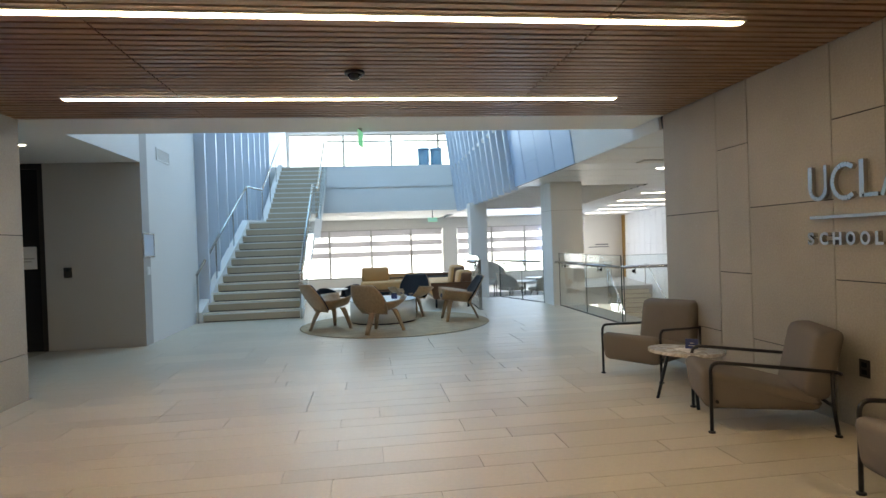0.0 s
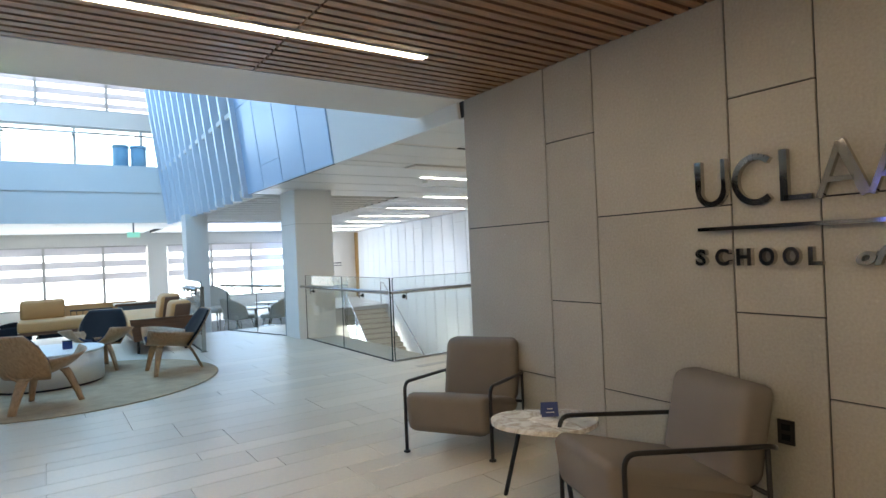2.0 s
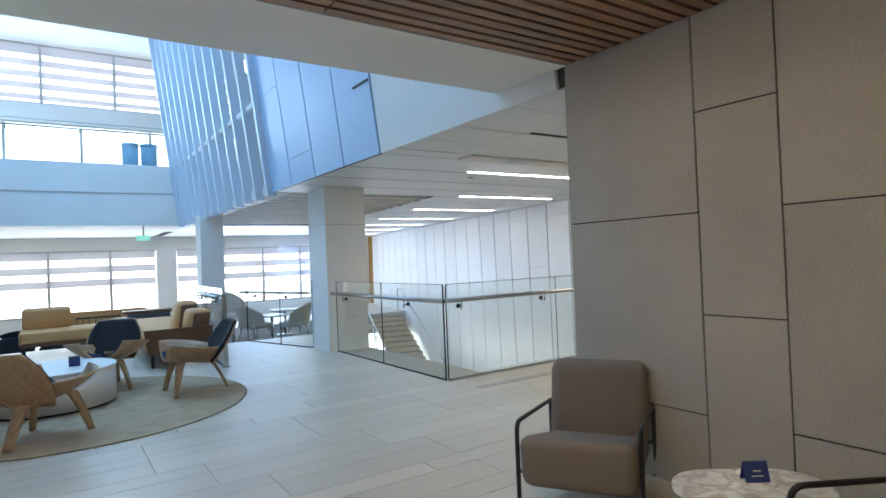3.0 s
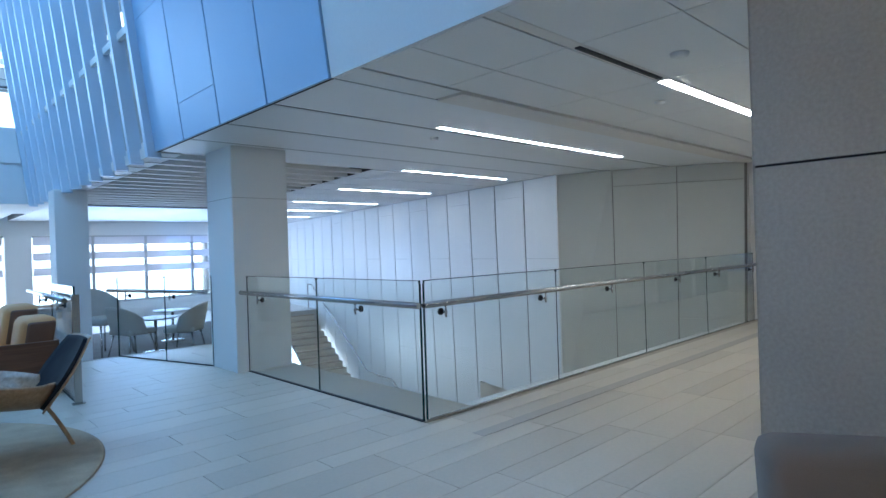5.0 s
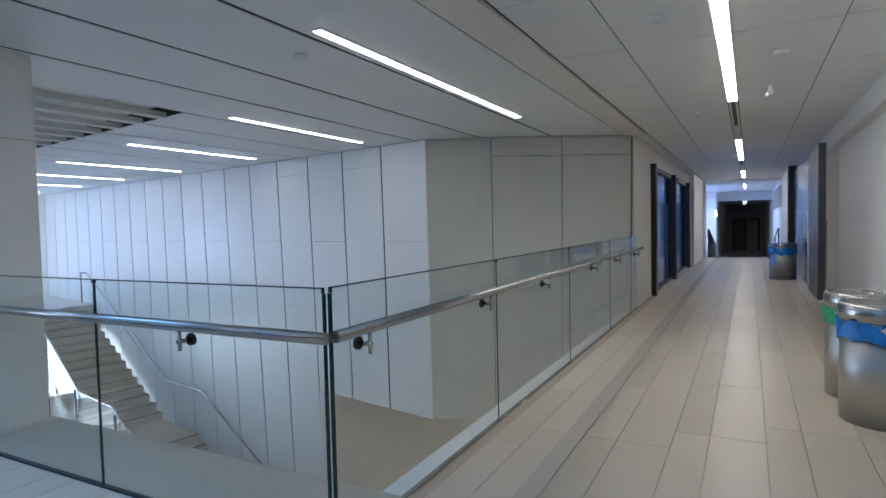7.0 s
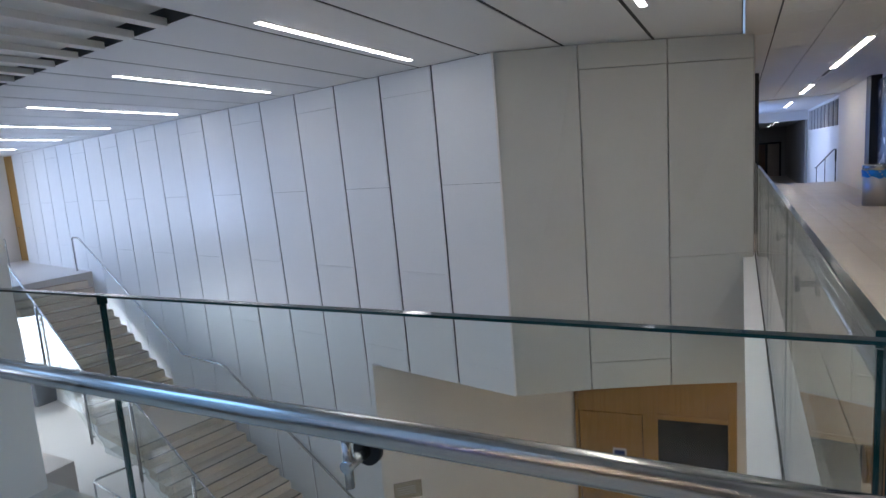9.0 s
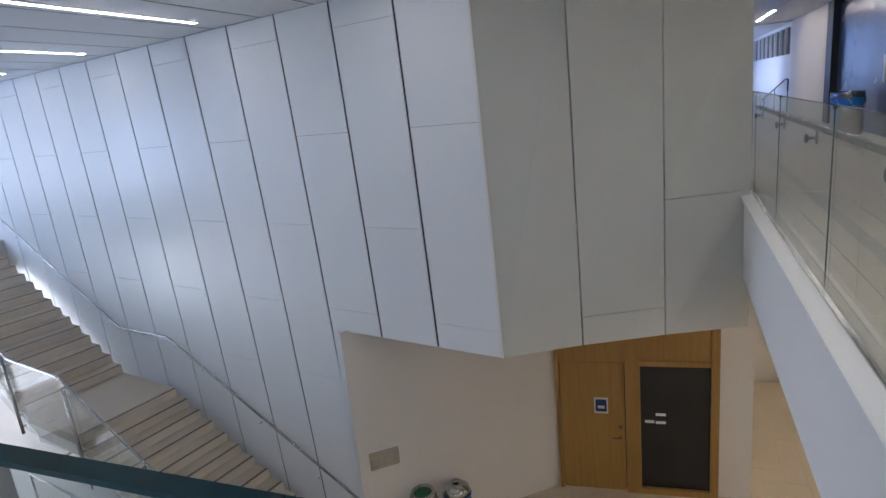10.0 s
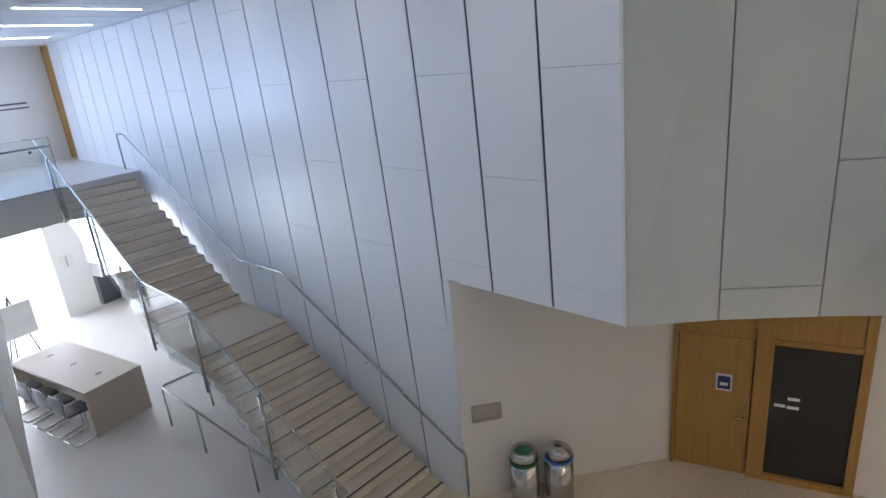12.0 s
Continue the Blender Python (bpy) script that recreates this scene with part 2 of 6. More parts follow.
def translucent(name, col, share):
    m = mat(name, col, 0.8, var=0.05, fine=200, bump=0.05)
    nt = m.node_tree
    tl = nt.nodes.new("ShaderNodeBsdfTranslucent")
    tl.inputs["Color"].default_value = (*col, 1)
    mx = nt.nodes.new("ShaderNodeMixShader")
    mx.inputs["Fac"].default_value = share
    nt.links.new(nt.nodes["Principled BSDF"].outputs[0], mx.inputs[1])
    nt.links.new(tl.outputs[0], mx.inputs[2])
    nt.links.new(mx.outputs[0], nt.nodes["Material Output"].inputs["Surface"])
    return m


M_shade = translucent("translucent_shade", (0.70, 0.69, 0.72), 0.48)
M_bluecan = mat("blue_steel_can", (0.30, 0.52, 0.70), 0.4, 0.0, var=0.05, bump=0)
M_tread = mat("stair_tread", (0.50, 0.415, 0.31), 0.55, var=0.07, scale=3, bump=0.03, island=0.3)
# Risers coloured lighter than the treads to make up for their shade.
M_riser = mat("lightened_riser", (0.68, 0.60, 0.49), 0.6, var=0.06, scale=3, bump=0.03)
# Dark grip strips, and the shade lines painted under the upper stair's steps.
M_nosing_shade = mat("nosing_and_step_shade", (0.05, 0.047, 0.045), 0.6, bump=0.05)
M_screen = mat("dark_screen", (0.02, 0.021, 0.024), 0.2, var=0.02, scale=0.4, bump=0)
M_glassedge = mat("glass_edge", (0.008, 0.036, 0.034), 0.1, var=0.1, bump=0)
M_pane = glass("clear_pane")
M_tint = glass("smoked_pane", (0.26, 0.29, 0.33))
M_officepane = glass("office_pane", (0.62, 0.68, 0.76))
M_windowpane = glass("window_pane", (0.95, 0.97, 0.98))
M_led = glow("led_diffuser", (1.0, 0.91, 0.74), 38.0)
M_ledcool = glow("stairwell_led_diffuser", (1.0, 0.97, 0.92), 23.0)
M_ledwarm = glow("warm_led_diffuser", (1.0, 0.85, 0.61), 27.5)
M_exit = glow("exit_sign_green", (0.05, 0.9, 0.35), 0.5)
M_downlight = glow("downlight_lens", (1.0, 0.95, 0.85), 14.0)
M_daylight = glow("bright_outdoors", (0.93, 0.97, 1.0), 3.0)
M_bluescreen = glow("lit_blue_screen", (0.0, 0.07, 0.9), 1.6)


# ---- mesh helpers ----
def box(bm, x0, x1, y0, y1, z0, z1, m=None):
    v = [bm.verts.new(p) for p in ((x0, y0, z0), (x1, y0, z0), (x1, y1, z0), (x0, y1, z0), (x0, y0, z1), (x1, y0, z1), (x1, y1, z1), (x0, y1, z1))]
    for f in ((0, 3, 2, 1), (4, 5, 6, 7), (0, 1, 5, 4), (1, 2, 6, 5), (2, 3, 7, 6), (3, 0, 4, 7)):
        bm.faces.new([v[i] for i in f])
    if m is not None:
        bmesh.ops.transform(bm, matrix=m, verts=v)
    return v


def hexa(bm, bottom, top):
    """Solid between two quads, both counter-clockwise seen from above."""
    v = [bm.verts.new(p) for p in (*bottom, *top)]
    n = len(bottom)
    bm.faces.new(v[:n][::-1])
    bm.faces.new(v[n:])
    for i in range(n):
        j = (i + 1) % n
        bm.faces.new((v[i], v[j], v[n + j], v[n + i]))
    return v


def prism(bm, poly, z0, z1):
    return hexa(bm, [(x, y, z0) for x, y in poly], [(x, y, z1) for x, y in poly])


def rod(bm, a, b, r, n=12):
    a, b = Vector(a), Vector(b)
    q = (b - a).to_track_quat("Z", "Y").to_matrix()
    rings = []
    for p in (a, b):
        rings.append([bm.verts.new(p + q @ Vector((r * math.cos(2 * math.pi * i / n), r * math.sin(2 * math.pi * i / n), 0))) for i in range(n)])
    bm.faces.new(rings[0][::-1])
    bm.faces.new(rings[1])
    for i in range(n):
        j = (i + 1) % n
        bm.faces.new((rings[0][i], rings[0][j], rings[1][j], rings[1][i])).smooth = True


def rounded(pts, r, n=5):
    """Polyline with its inner corners rounded."""
    pts = [Vector(p) for p in pts]
    out = [pts[0]]
    for a, b, c in zip(pts, pts[1:], pts[2:]):
        u, w = (a - b), (c - b)
        k = min(r, u.length * 0.45, w.length * 0.45)
        p, q = b + u.normalized() * k, b + w.normalized() * k
        for i in range(n + 1):
            s = i / n
            out.append((1 - s) ** 2 * p + 2 * s * (1 - s) * b + s * s * q)
    return out + [pts[-1]]


def tube(bm, pts, r, n=10):
    pts = [Vector(p) for p in pts]
    rings = []
    ref = None
    for i, p in enumerate(pts):
        d = (pts[min(i + 1, len(pts) - 1)] - pts[max(i - 1, 0)]).normalized()
        if ref is None:
            ref = d.orthogonal().normalized()
        ref = (ref - d * ref.dot(d)).normalized()
        s = d.cross(ref)
        rings.append([bm.verts.new(p + r * (math.cos(2 * math.pi * k / n) * ref + math.sin(2 * math.pi * k / n) * s)) for k in range(n)])
    for a, b in zip(rings, rings[1:]):
        for k in range(n):
            j = (k + 1) % n
            bm.faces.new((a[k], a[j], b[j], b[k])).smooth = True
    bm.faces.new(rings[0][::-1])
    bm.faces.new(rings[-1])


def lathe(bm, profile, n=32, cx=0.0, cy=0.0):
    """Turned body: profile of (radius, height), from the bottom up."""
    rings = []
    for r, z in profile:
        rings.append([bm.verts.new((cx + r * math.cos(2 * math.pi * i / n), cy + r * math.sin(2 * math.pi * i / n), z)) for i in range(n)])
    for a, b in zip(rings, rings[1:]):
        for i in range(n):
            j = (i + 1) % n
            bm.faces.new((a[i], a[j], b[j], b[i])).smooth = True
    if profile[0][0] > 0:
        bm.faces.new(rings[0][::-1])
    bm.faces.new(rings[-1])


def soft_box(x0, x1, y0, y1, z0, z1, r=0.03, seg=3):
    bm = bmesh.new()
    box(bm, x0, x1, y0, y1, z0, z1)
    bmesh.ops.bevel(bm, geom=bm.edges[:], offset=r, segments=seg, affect="EDGES", profile=0.5)
    for f in bm.faces:
        f.smooth = True
    return bm


def mesh_of(name, bm, material):
    me = bpy.data.meshes.new(name)
    bmesh.ops.recalc_face_normals(bm, faces=bm.faces[:])
    bm.to_mesh(me)
    bm.free()
    me.materials.append(material)
    return me


def part(name, bm, material, parent=None, label=""):
    ob = new(name, mesh_of(name, bm, material))
    if parent is not None:
        ob.parent = parent
    return tagged(ob, label)


def struct(name, bm, material, label="", category=""):
    return tagged(part(name, bm, material), label, category, kind="structure")


def thing(name, m, label, category, group=""):
    ob = new(name)
    ob.matrix_world = m
    ob.empty_display_size = 0.1
    return tagged(ob, label, category, group)


def leaned(bm, k=0.12, z0=2.53):
    """Leans a mesh westward over the void as it rises."""
    for v in bm.verts:
        v.co.x -= k * (v.co.z - z0)
    return bm


def boxes(*dims):
    bm = bmesh.new()
    for d in dims:
        box(bm, *d)
    return bm


# ---- setting: entrance hall, lounge, corridor ----
NORTH = 20.5          # inner face of the north window wall
HEAD = 22.62           # inner face of the wall at the stair head
LOW = -0.68           # level of the sunken north part
CELLAR = -4.78        # level of the storey below
CEIL = 2.53
UP = 4.08             # level of the bridge

floor = struct("floor", boxes(
    (-10, 0.0, -10, 0.1, -0.9, -0.012), (-10, 1.2, 0.1, 8.1, -0.9, -0.012), (-10, -1.0, 8.1, 9.9, -0.9, -0.012),
    (1.2, 20.2, 0.1, 2.62, -0.9, -0.012), (0.0, 20.2, -1.0, 0.1, -0.9, -0.013)), M_grout, "cream plank tile floor of the hall", "floor")
struct("ledge", boxes((0.65, 1.2, 2.6, 5.55, -0.012, -0.003)), M_ledge, "plain stone ledge behind the glass railing", "ledge")
struct("floor_sunken", boxes((-10, -1.0, 9.9, NORTH, -1.4, LOW), (-1.0, 1.0, 8.1, NORTH, -1.4, LOW), (1.0, 10.5, 17.2, NORTH, -1.4, LOW), (6.8, 10.5, NORTH, HEAD + 0.2, -1.4, LOW)), M_lowfloor, "pale floor of the sunken north part", "floor")
bm = bmesh.new()
prism(bm, [(1.0, 8.1), (1.9, 8.1), (5.2, 17.2), (1.0, 17.2)], -1.4, LOW)
struct("floor_sunken_east", bm, M_lowfloor, "pale floor beside the stairwell", "floor")
struct("floor_storey_below", boxes((-3, 16, -1, 30, CELLAR - 0.3, CELLAR)), M_lowfloor, "pale polished floor of the storey below", "floor")
bm = bmesh.new()
prism(bm, [(-0.98, 8.12), (1.85, 8.12), (5.08, 17.0), (-0.98, 17.0)], LOW, LOW + 0.012)
struct("carpet", bm, M_carpet, "grey mottled carpet in the sunken seating area", "carpet")

# walls around the entrance hall
struct("wall_sign_core", boxes((0.03, 1.2, -10, 0.0, 0, 4.0), (1.2, 4.65, -10, 0.1, 0, 4.0), (4.65, 9.3, -10, -0.04, 0, 2.3), (4.65, 9.3, -10, 0.1, 2.3, 4.0), (9.3, 20.4, -10, 0.1, 0, 4.0)), M_warmwhite, "white corridor wall behind the concrete cladding", "wall")
# Wall added out of view, only to close the hall behind the camera's start.
struct("wall_south", boxes((-10, 0.03, -10.3, -10, 0, 3.2)), M_warmwhite, "unseen plain wall added to close the entrance hall", "wall")
struct("wall_west_core", boxes((-10.3, -6.56, -10, 0.0, 0, 3.2)), M_warmwhite, "wall behind the concrete cladding", "wall")
struct("wall_recess", boxes((-7.85, -6.52, 3.02, 3.3, 0, 3.4)), M_greywall, "grey painted wall of the side recess", "wall")
# Closes the recess; its dark colour stands in for the dark room behind.
struct("wall_recess_back", boxes((-10.3, -10, 0, 3.3, 0, 3.4), (-10, -7.85, 3.1, 3.3, 0, 2.7)), M_darkgrey, "wall added to close the recess, dark as an unlit room", "wall")
struct("wall_west", boxes((-6.8, -6.52, 3.3, 5.8, 0, 9.0), (-6.8, -6.62, 5.8, NORTH, 0, 9.0), (-6.8, -6.62, 9.9, NORTH, LOW, 0)), M_white, "white wall beside the stair", "wall")
struct("wall_north_recess", boxes((-10, -7.85, 3.02, 3.3, 2.7, 3.4)), M_greywall, "bulkhead over the recess glazing", "wall")

# concrete cladding, one slab for each panel
JY = [0.022, -0.94, -1.39, -2.30, -2.73, -3.64, -4.1, -5.0, -5.45, -6.4, -6.85, -7.8, -8.25, -10.0]
cladding = struct("cladding_sign_wall", boxes((0.012, 0.03, -10, 0.018, 0, 2.75)), M_gap, "dark joints behind the concrete wall panels", "wall")
for k in range(len(JY) - 1):
    y1, y0 = JY[k], JY[k + 1]
    zs = {0: [0.0, 0.44, 1.57, 2.68], 1: [0.0, 1.0, 2.13, 2.68]}[k % 2] if k != 1 and k != 3 else [0.0, 1.0, 2.13, 2.68]
    if k % 4 == 0 and k > 0:
        zs = [0.0, 0.62, 1.57, 2.68]
    for z0, z1 in zip(zs, zs[1:]):
        bm = bmesh.new()
        box(bm, 0.0, 0.014, y0 + 0.0048, y1 - 0.0048, z0 + (0.0045 if z0 else 0.0), z1 - 0.0045)
        part("panel", bm, M_concrete, cladding)
part("panel", boxes((0.0, 1.2, 0.019, 0.023, 0.0, 2.53)), M_concrete, cladding)
cladding_w = struct("cladding_west_wall", boxes((-6.56, -6.54, -10, 0.0, 0, 2.75)), M_gap, "dark joints behind the concrete wall panels", "wall")
for k in range(len(JY) - 1):
    y1, y0 = JY[k], JY[k + 1]
    zs = [0.0, 0.44, 1.57, 2.68] if k % 2 == 0 else [0.0, 1.0, 2.13, 2.68]
    for z0, z1 in zip(zs, zs[1:]):
        part("panel", boxes((-6.542, -6.526, y0 + 0.004, y1 - 0.004, z0 + (0.004 if z0 else 0), z1 - 0.004)), M_concrete, cladding_w)

# slatted oak ceiling in one mesh, on a black backing
SLAT = 2.67
bm = bmesh.new()
y = -0.02
xs = [-10.0, -7.85, -4.8, -1.8, 0.0]
while y > -10:
    for x0, x1 in zip(xs, xs[1:]):
        box(bm, x0 + 0.006, x1 - 0.006, y - 0.062, y, SLAT, SLAT + 0.03)
    y -= 0.092
struct("ceiling_slats", bm, M_slat, "oak slat ceiling of the entrance hall", "ceiling")
struct("ceiling_backing", boxes((-10, 0.03, -10, 0.0, SLAT + 0.06, SLAT + 0.12)), M_slatback, "black felt behind the ceiling slats", "ceiling")
struct("ceiling_band", boxes((-10, 0.0, 0.0, 0.75, SLAT, 3.3), (-10, -6.52, 0.75, 3.02, SLAT + 0.03, 3.3)), M_white, "white soffit at the edge of the hall ceiling", "ceiling")


def linear_light(name, x0, x1, y0, y1, z, material, label):
    t = thing(name, pose((x0 + x1) / 2, (y0 + y1) / 2, z), label, "light fixture", "linear ceiling lights")
    a, b = (x1 - x0) / 2, (y1 - y0) / 2
    part("diffuser", boxes((-a, a, -b, b, -0.012, -0.002)), material, t, "glowing white diffuser")
    part("frame", boxes((-a - 0.012, a + 0.012, -b - 0.012, -b, -0.008, 0.02), (-a - 0.012, a + 0.012, b, b + 0.012, -0.008, 0.02),
                        (-a - 0.012, -a, -b, b, -0.008, 0.02), (a, a + 0.012, -b, b, -0.008, 0.02)), M_whiteplastic, t)
    return t


for yy in (-0.78, -2.65, -4.5, -6.4):
    linear_light("linear_light", -5.74, -0.91, yy - 0.029, yy + 0.029, SLAT, M_ledwarm, "long slim warm-white linear light set in the oak slats")

# corridor
GRIDY = [0.006, 0.61, 1.92, 2.42]
bm = boxes((0.031, 21.0, 0.006, 2.44, CEIL + 0.012, CEIL + 0.3), (0.031, 1.0, 2.44, 2.744, CEIL + 0.012, CEIL + 0.3), (7.7, 21.0, 2.44, 2.7, CEIL + 0.012, CEIL + 0.3))
struct("ceiling_corridor", bm, M_groove, "white tile ceiling of the corridor", "ceiling")
bm = bmesh.new()
gx = [0.032, 0.81] + [0.81 + 1.2 * k for k in range(1, 17)] + [20.98]
for x0, x1 in zip(gx, gx[1:]):
    for y0, y1 in zip(GRIDY, GRIDY[1:]):
        if y0 == 0.61:
            for a, b in ((0.61, 1.24), (1.34, 1.92)):
                box(bm, x0 + 0.005, x1 - 0.005, a + 0.005, b - 0.005, CEIL, CEIL + 0.012)
        else:
            box(bm, x0 + 0.005, x1 - 0.005, y0 + 0.005, y1 - 0.005, CEIL, CEIL + 0.012)
box(bm, 0.036, 0.995, 2.446, 2.738, CEIL, CEIL + 0.012)
box(bm, 7.71, 20.98, 2.43, 2.7, CEIL, CEIL + 0.012)
struct("ceiling_corridor_tiles", bm, M_white, "white ceiling tiles with thin joints", "ceiling")
struct("ceiling_corridor_slot", boxes((0.034, 21.0, 1.245, 1.335, CEIL + 0.004, CEIL + 0.012)), M_warmwhite, "shallow slot between the ceiling tiles", "ceiling")
for x0, x1 in ((2.0, 5.7), (9.2, 12.8), (16.2, 19.0)):
    linear_light("linear_light", x0, x1, 1.25, 1.33, CEIL, M_led, "slim white linear light in the corridor ceiling")
for x0, x1 in ((0.85, 1.95), (5.8, 7.6), (12.9, 14.2)):
    t = thing("slot_diffuser", pose((x0 + x1) / 2, 1.29, CEIL), "black slot air diffuser in the white ceiling", "air vent", "ceiling slots")
    a = (x1 - x0) / 2
    part("slot", boxes((-a, a, -0.02, 0.02, -0.004, 0.004)), M_gap, t)
    part("blade", boxes((-a, a, -0.004, 0.004, -0.008, 0.006)), M_black, t)
for x, yv, r in ((1.48, 0.93, 0.06), (3.9, 0.93, 0.05), (2.64, 1.63, 0.045), (6.19, 1.64, 0.045), (2.11, 3.96, 0.045)):
    t = thing("smoke_detector", pose(x, yv, CEIL), "round white detector on the ceiling", "smoke detector", "ceiling detectors")
    bm = bmesh.new()
    lathe(bm, [(r * 0.5, -0.03), (r * 0.9, -0.022), (r, -0.008), (r, 0.0)], 20)
    part("body", bm, M_whiteplastic, t)
t = thing("ceiling_camera", pose(5.14, 0.96, CEIL), "small white corridor camera on a bracket", "security camera")
bm = bmesh.new()
rod(bm, (0, 0, 0), (0, 0, -0.05), 0.02)
part("bracket", bm, M_whiteplastic, t)
bm = bmesh.new()
rod(bm, (-0.05, 0, -0.065), (0.06, 0.02, -0.075), 0.025)
part("lens_body", bm, M_whiteplastic, t)

# ceiling over the stairwell: planks with recessed joints, running across
bm = bmesh.new()


def RX(yv):
    """Slanted east edge of the louvred recess."""
    return 3.06 + 0.15 * (yv - 6.42)


yv = 2.74
while yv < 20.4:
    y1 = min(yv + 0.9, 20.5)
    x0, x2 = (RX(yv), RX(y1)) if 6.3 < yv < 14 else ((0.03, 0.03) if yv < 14 else (0.31, 0.31))
    prism(bm, [(x0, yv + 0.016), (11, yv + 0.016), (11, y1 - 0.016), (x2, y1 - 0.016)], CEIL, CEIL + 0.004)
    yv += 0.905
prism(bm, [(6.8, 20.512), (11, 20.512), (11, 21.5), (6.8, 21.5)], CEIL, CEIL + 0.004)
prism(bm, [(6.8, 21.524), (11, 21.524), (11, HEAD), (6.8, HEAD)], CEIL, CEIL + 0.004)
struct("ceiling_stairwell_planks", bm, M_panel, "white ceiling planks over the stairwell", "ceiling")
bm = boxes((0.03, 11, 2.745, 6.35, CEIL + 0.004, CEIL + 0.3), (0.31, 11, 14.2, NORTH, CEIL + 0.004, CEIL + 0.3), (6.8, 11, NORTH, HEAD, CEIL + 0.004, CEIL + 0.3))
prism(bm, [(RX(6.35), 6.35), (11, 6.35), (11, 14.2), (RX(14.2), 14.2)], CEIL + 0.004, CEIL + 0.3)
struct("ceiling_stairwell", bm, M_groove, "dark joints behind the ceiling planks", "ceiling")
struct("ceiling_recess", boxes((0.03, 4.4, 6.35, 14.2, CEIL + 0.13, CEIL + 0.2)), M_white, "pale back of the louvred ceiling recess", "ceiling")
struct("ceiling_step", boxes((1.0, 7.7, 2.44, 2.72, CEIL - 0.02, CEIL + 0.3)), M_warmwhite, "narrow white ceiling step beside the corridor", "ceiling")
bm = bmesh.new()
for k in range(15):
    yy = 6.7 + 0.5 * k
    box(bm, 0.03, RX(yy), yy, yy + 0.12, CEIL - 0.01, CEIL + 0.05)
struct("ceiling_louvres", bm, M_white, "row of white ceiling louvres over a recess", "ceiling")
for (x0, x1, yy) in ((1.75, 5.3, 3.505), (3.49, 5.9, 6.15), (4.1, 6.46, 8.83), (4.7, 7.13, 11.63), (5.5, 7.6, 14.2), (6.2, 8.2, 16.9), (6.8, 8.7, 19.8)):
    linear_light("linear_light", x0, x1, yy - 0.03, yy + 0.03, CEIL, M_ledcool, "slim white linear light between the ceiling planks")

# corridor north side past the stairwell
struct("wall_corridor_north", boxes((7.68, 9.3, 2.62, 2.9, 0, CEIL), (16.4, 21, 2.62, 2.9, 0, CEIL), (9.3, 16.4, 2.62, 2.9, 2.25, CEIL)), M_warmwhite, "white corridor wall", "wall")
struct("wall_corridor_room", boxes((9.0, 17.0, 6.0, 6.2, 0, CEIL), (8.9, 9.0, 2.9, 6.2, 0, CEIL), (17.0, 17.1, 2.9, 6.2, 0, CEIL), (9.0, 17.0, 2.9, 6.0, -0.05, 0.0), (11.02, 17.1, 2.72, 6.2, CEIL, CEIL + 0.1)), M_white, "plain walls of the room beside the corridor", "wall")
glz = tagged(thing("door_1", pose(9.3, 2.66, 0), "dark framed glass doors and sidelights along the corridor", "glass door"), kind="structure")
for a in (0.0, 3.0, 6.3):
    part("post", boxes((a, a + 0.2, -0.12, 0.08, 0, 2.25)), M_blackmetal, glz)
part("head", boxes((0.2, 6.3, -0.04, 0.05, 2.17, 2.25)), M_blackmetal, glz)
part("sill", boxes((0.2, 6.3, -0.04, 0.05, 0.0, 0.04)), M_blackmetal, glz)
part("post", boxes((6.5, 7.1, -0.04, 0.08, 0, 2.25)), M_blackmetal, glz)
for a, b in ((0.2, 3.0), (3.2, 6.3)):
    part("pane", boxes((a, b, 0.0, 0.012, 0.04, 2.17)), M_officepane, glz)
part("frosted_film", boxes((0.3, 2.9, 0.02, 0.024, 0.04, 1.62)), M_shade, glz, "pale frosted film")
bm = bmesh.new()
rod(bm, (3.3, -0.05, 0.8), (3.3, -0.05, 1.25), 0.014)
part("handle", bm, M_steel, glz, "steel pull handle")

# corridor south side
struct("wall_dark_panel", boxes((9.5, 11.2, 0.1, 0.2, 0, 2.42)), M_darkgrey, "slate-grey wall panel in the corridor", "wall")
struct("wall_gloss_panel", boxes((11.23, 15.4, 0.1, 0.17, 0, 2.42)), M_gloss, "glossy blue-grey wall panel in the corridor", "wall")
struct("wall_dark_post", boxes((15.4, 15.9, 0.1, 0.3, 0, CEIL)), M_blackmetal, "dark post at the end of the wall panels", "wall")
struct("wall_corridor_pier", boxes((15.9, 20.4, 0.1, 0.24, 0, CEIL), (16.4, 20.4, 2.5, 2.62, 0, CEIL)), M_warmwhite, "warm white pier at the corridor's end", "wall")
struct("corner_guard", boxes((9.3, 9.34, 0.1, 0.112, 0.1, 1.25), (5.55, 5.6, -0.04, -0.028, 0.1, 1.25), (4.6, 4.65, 0.1, 0.108, 0.1, 1.25)), M_steel, "steel corner guard", "corner guard")
for x, z in ((11.05, 0.55), (12.3, 1.1)):
    t = thing("wall_stile", pose(x, 0.2 if x < 11.2 else 0.17, z), "pale flat metal strip on the wall panel", "wall strip", "strips on the corridor panels")
    part("plate", boxes((-0.05, 0.05, 0.0, 0.02, -0.5 if x < 11.2 else -0.22, 0.5 if x < 11.2 else 0.22)), M_whiteplastic, t)
    part("screw_cap", boxes((-0.01, 0.01, 0.02, 0.024, -0.01, 0.01)), M_steel, t)

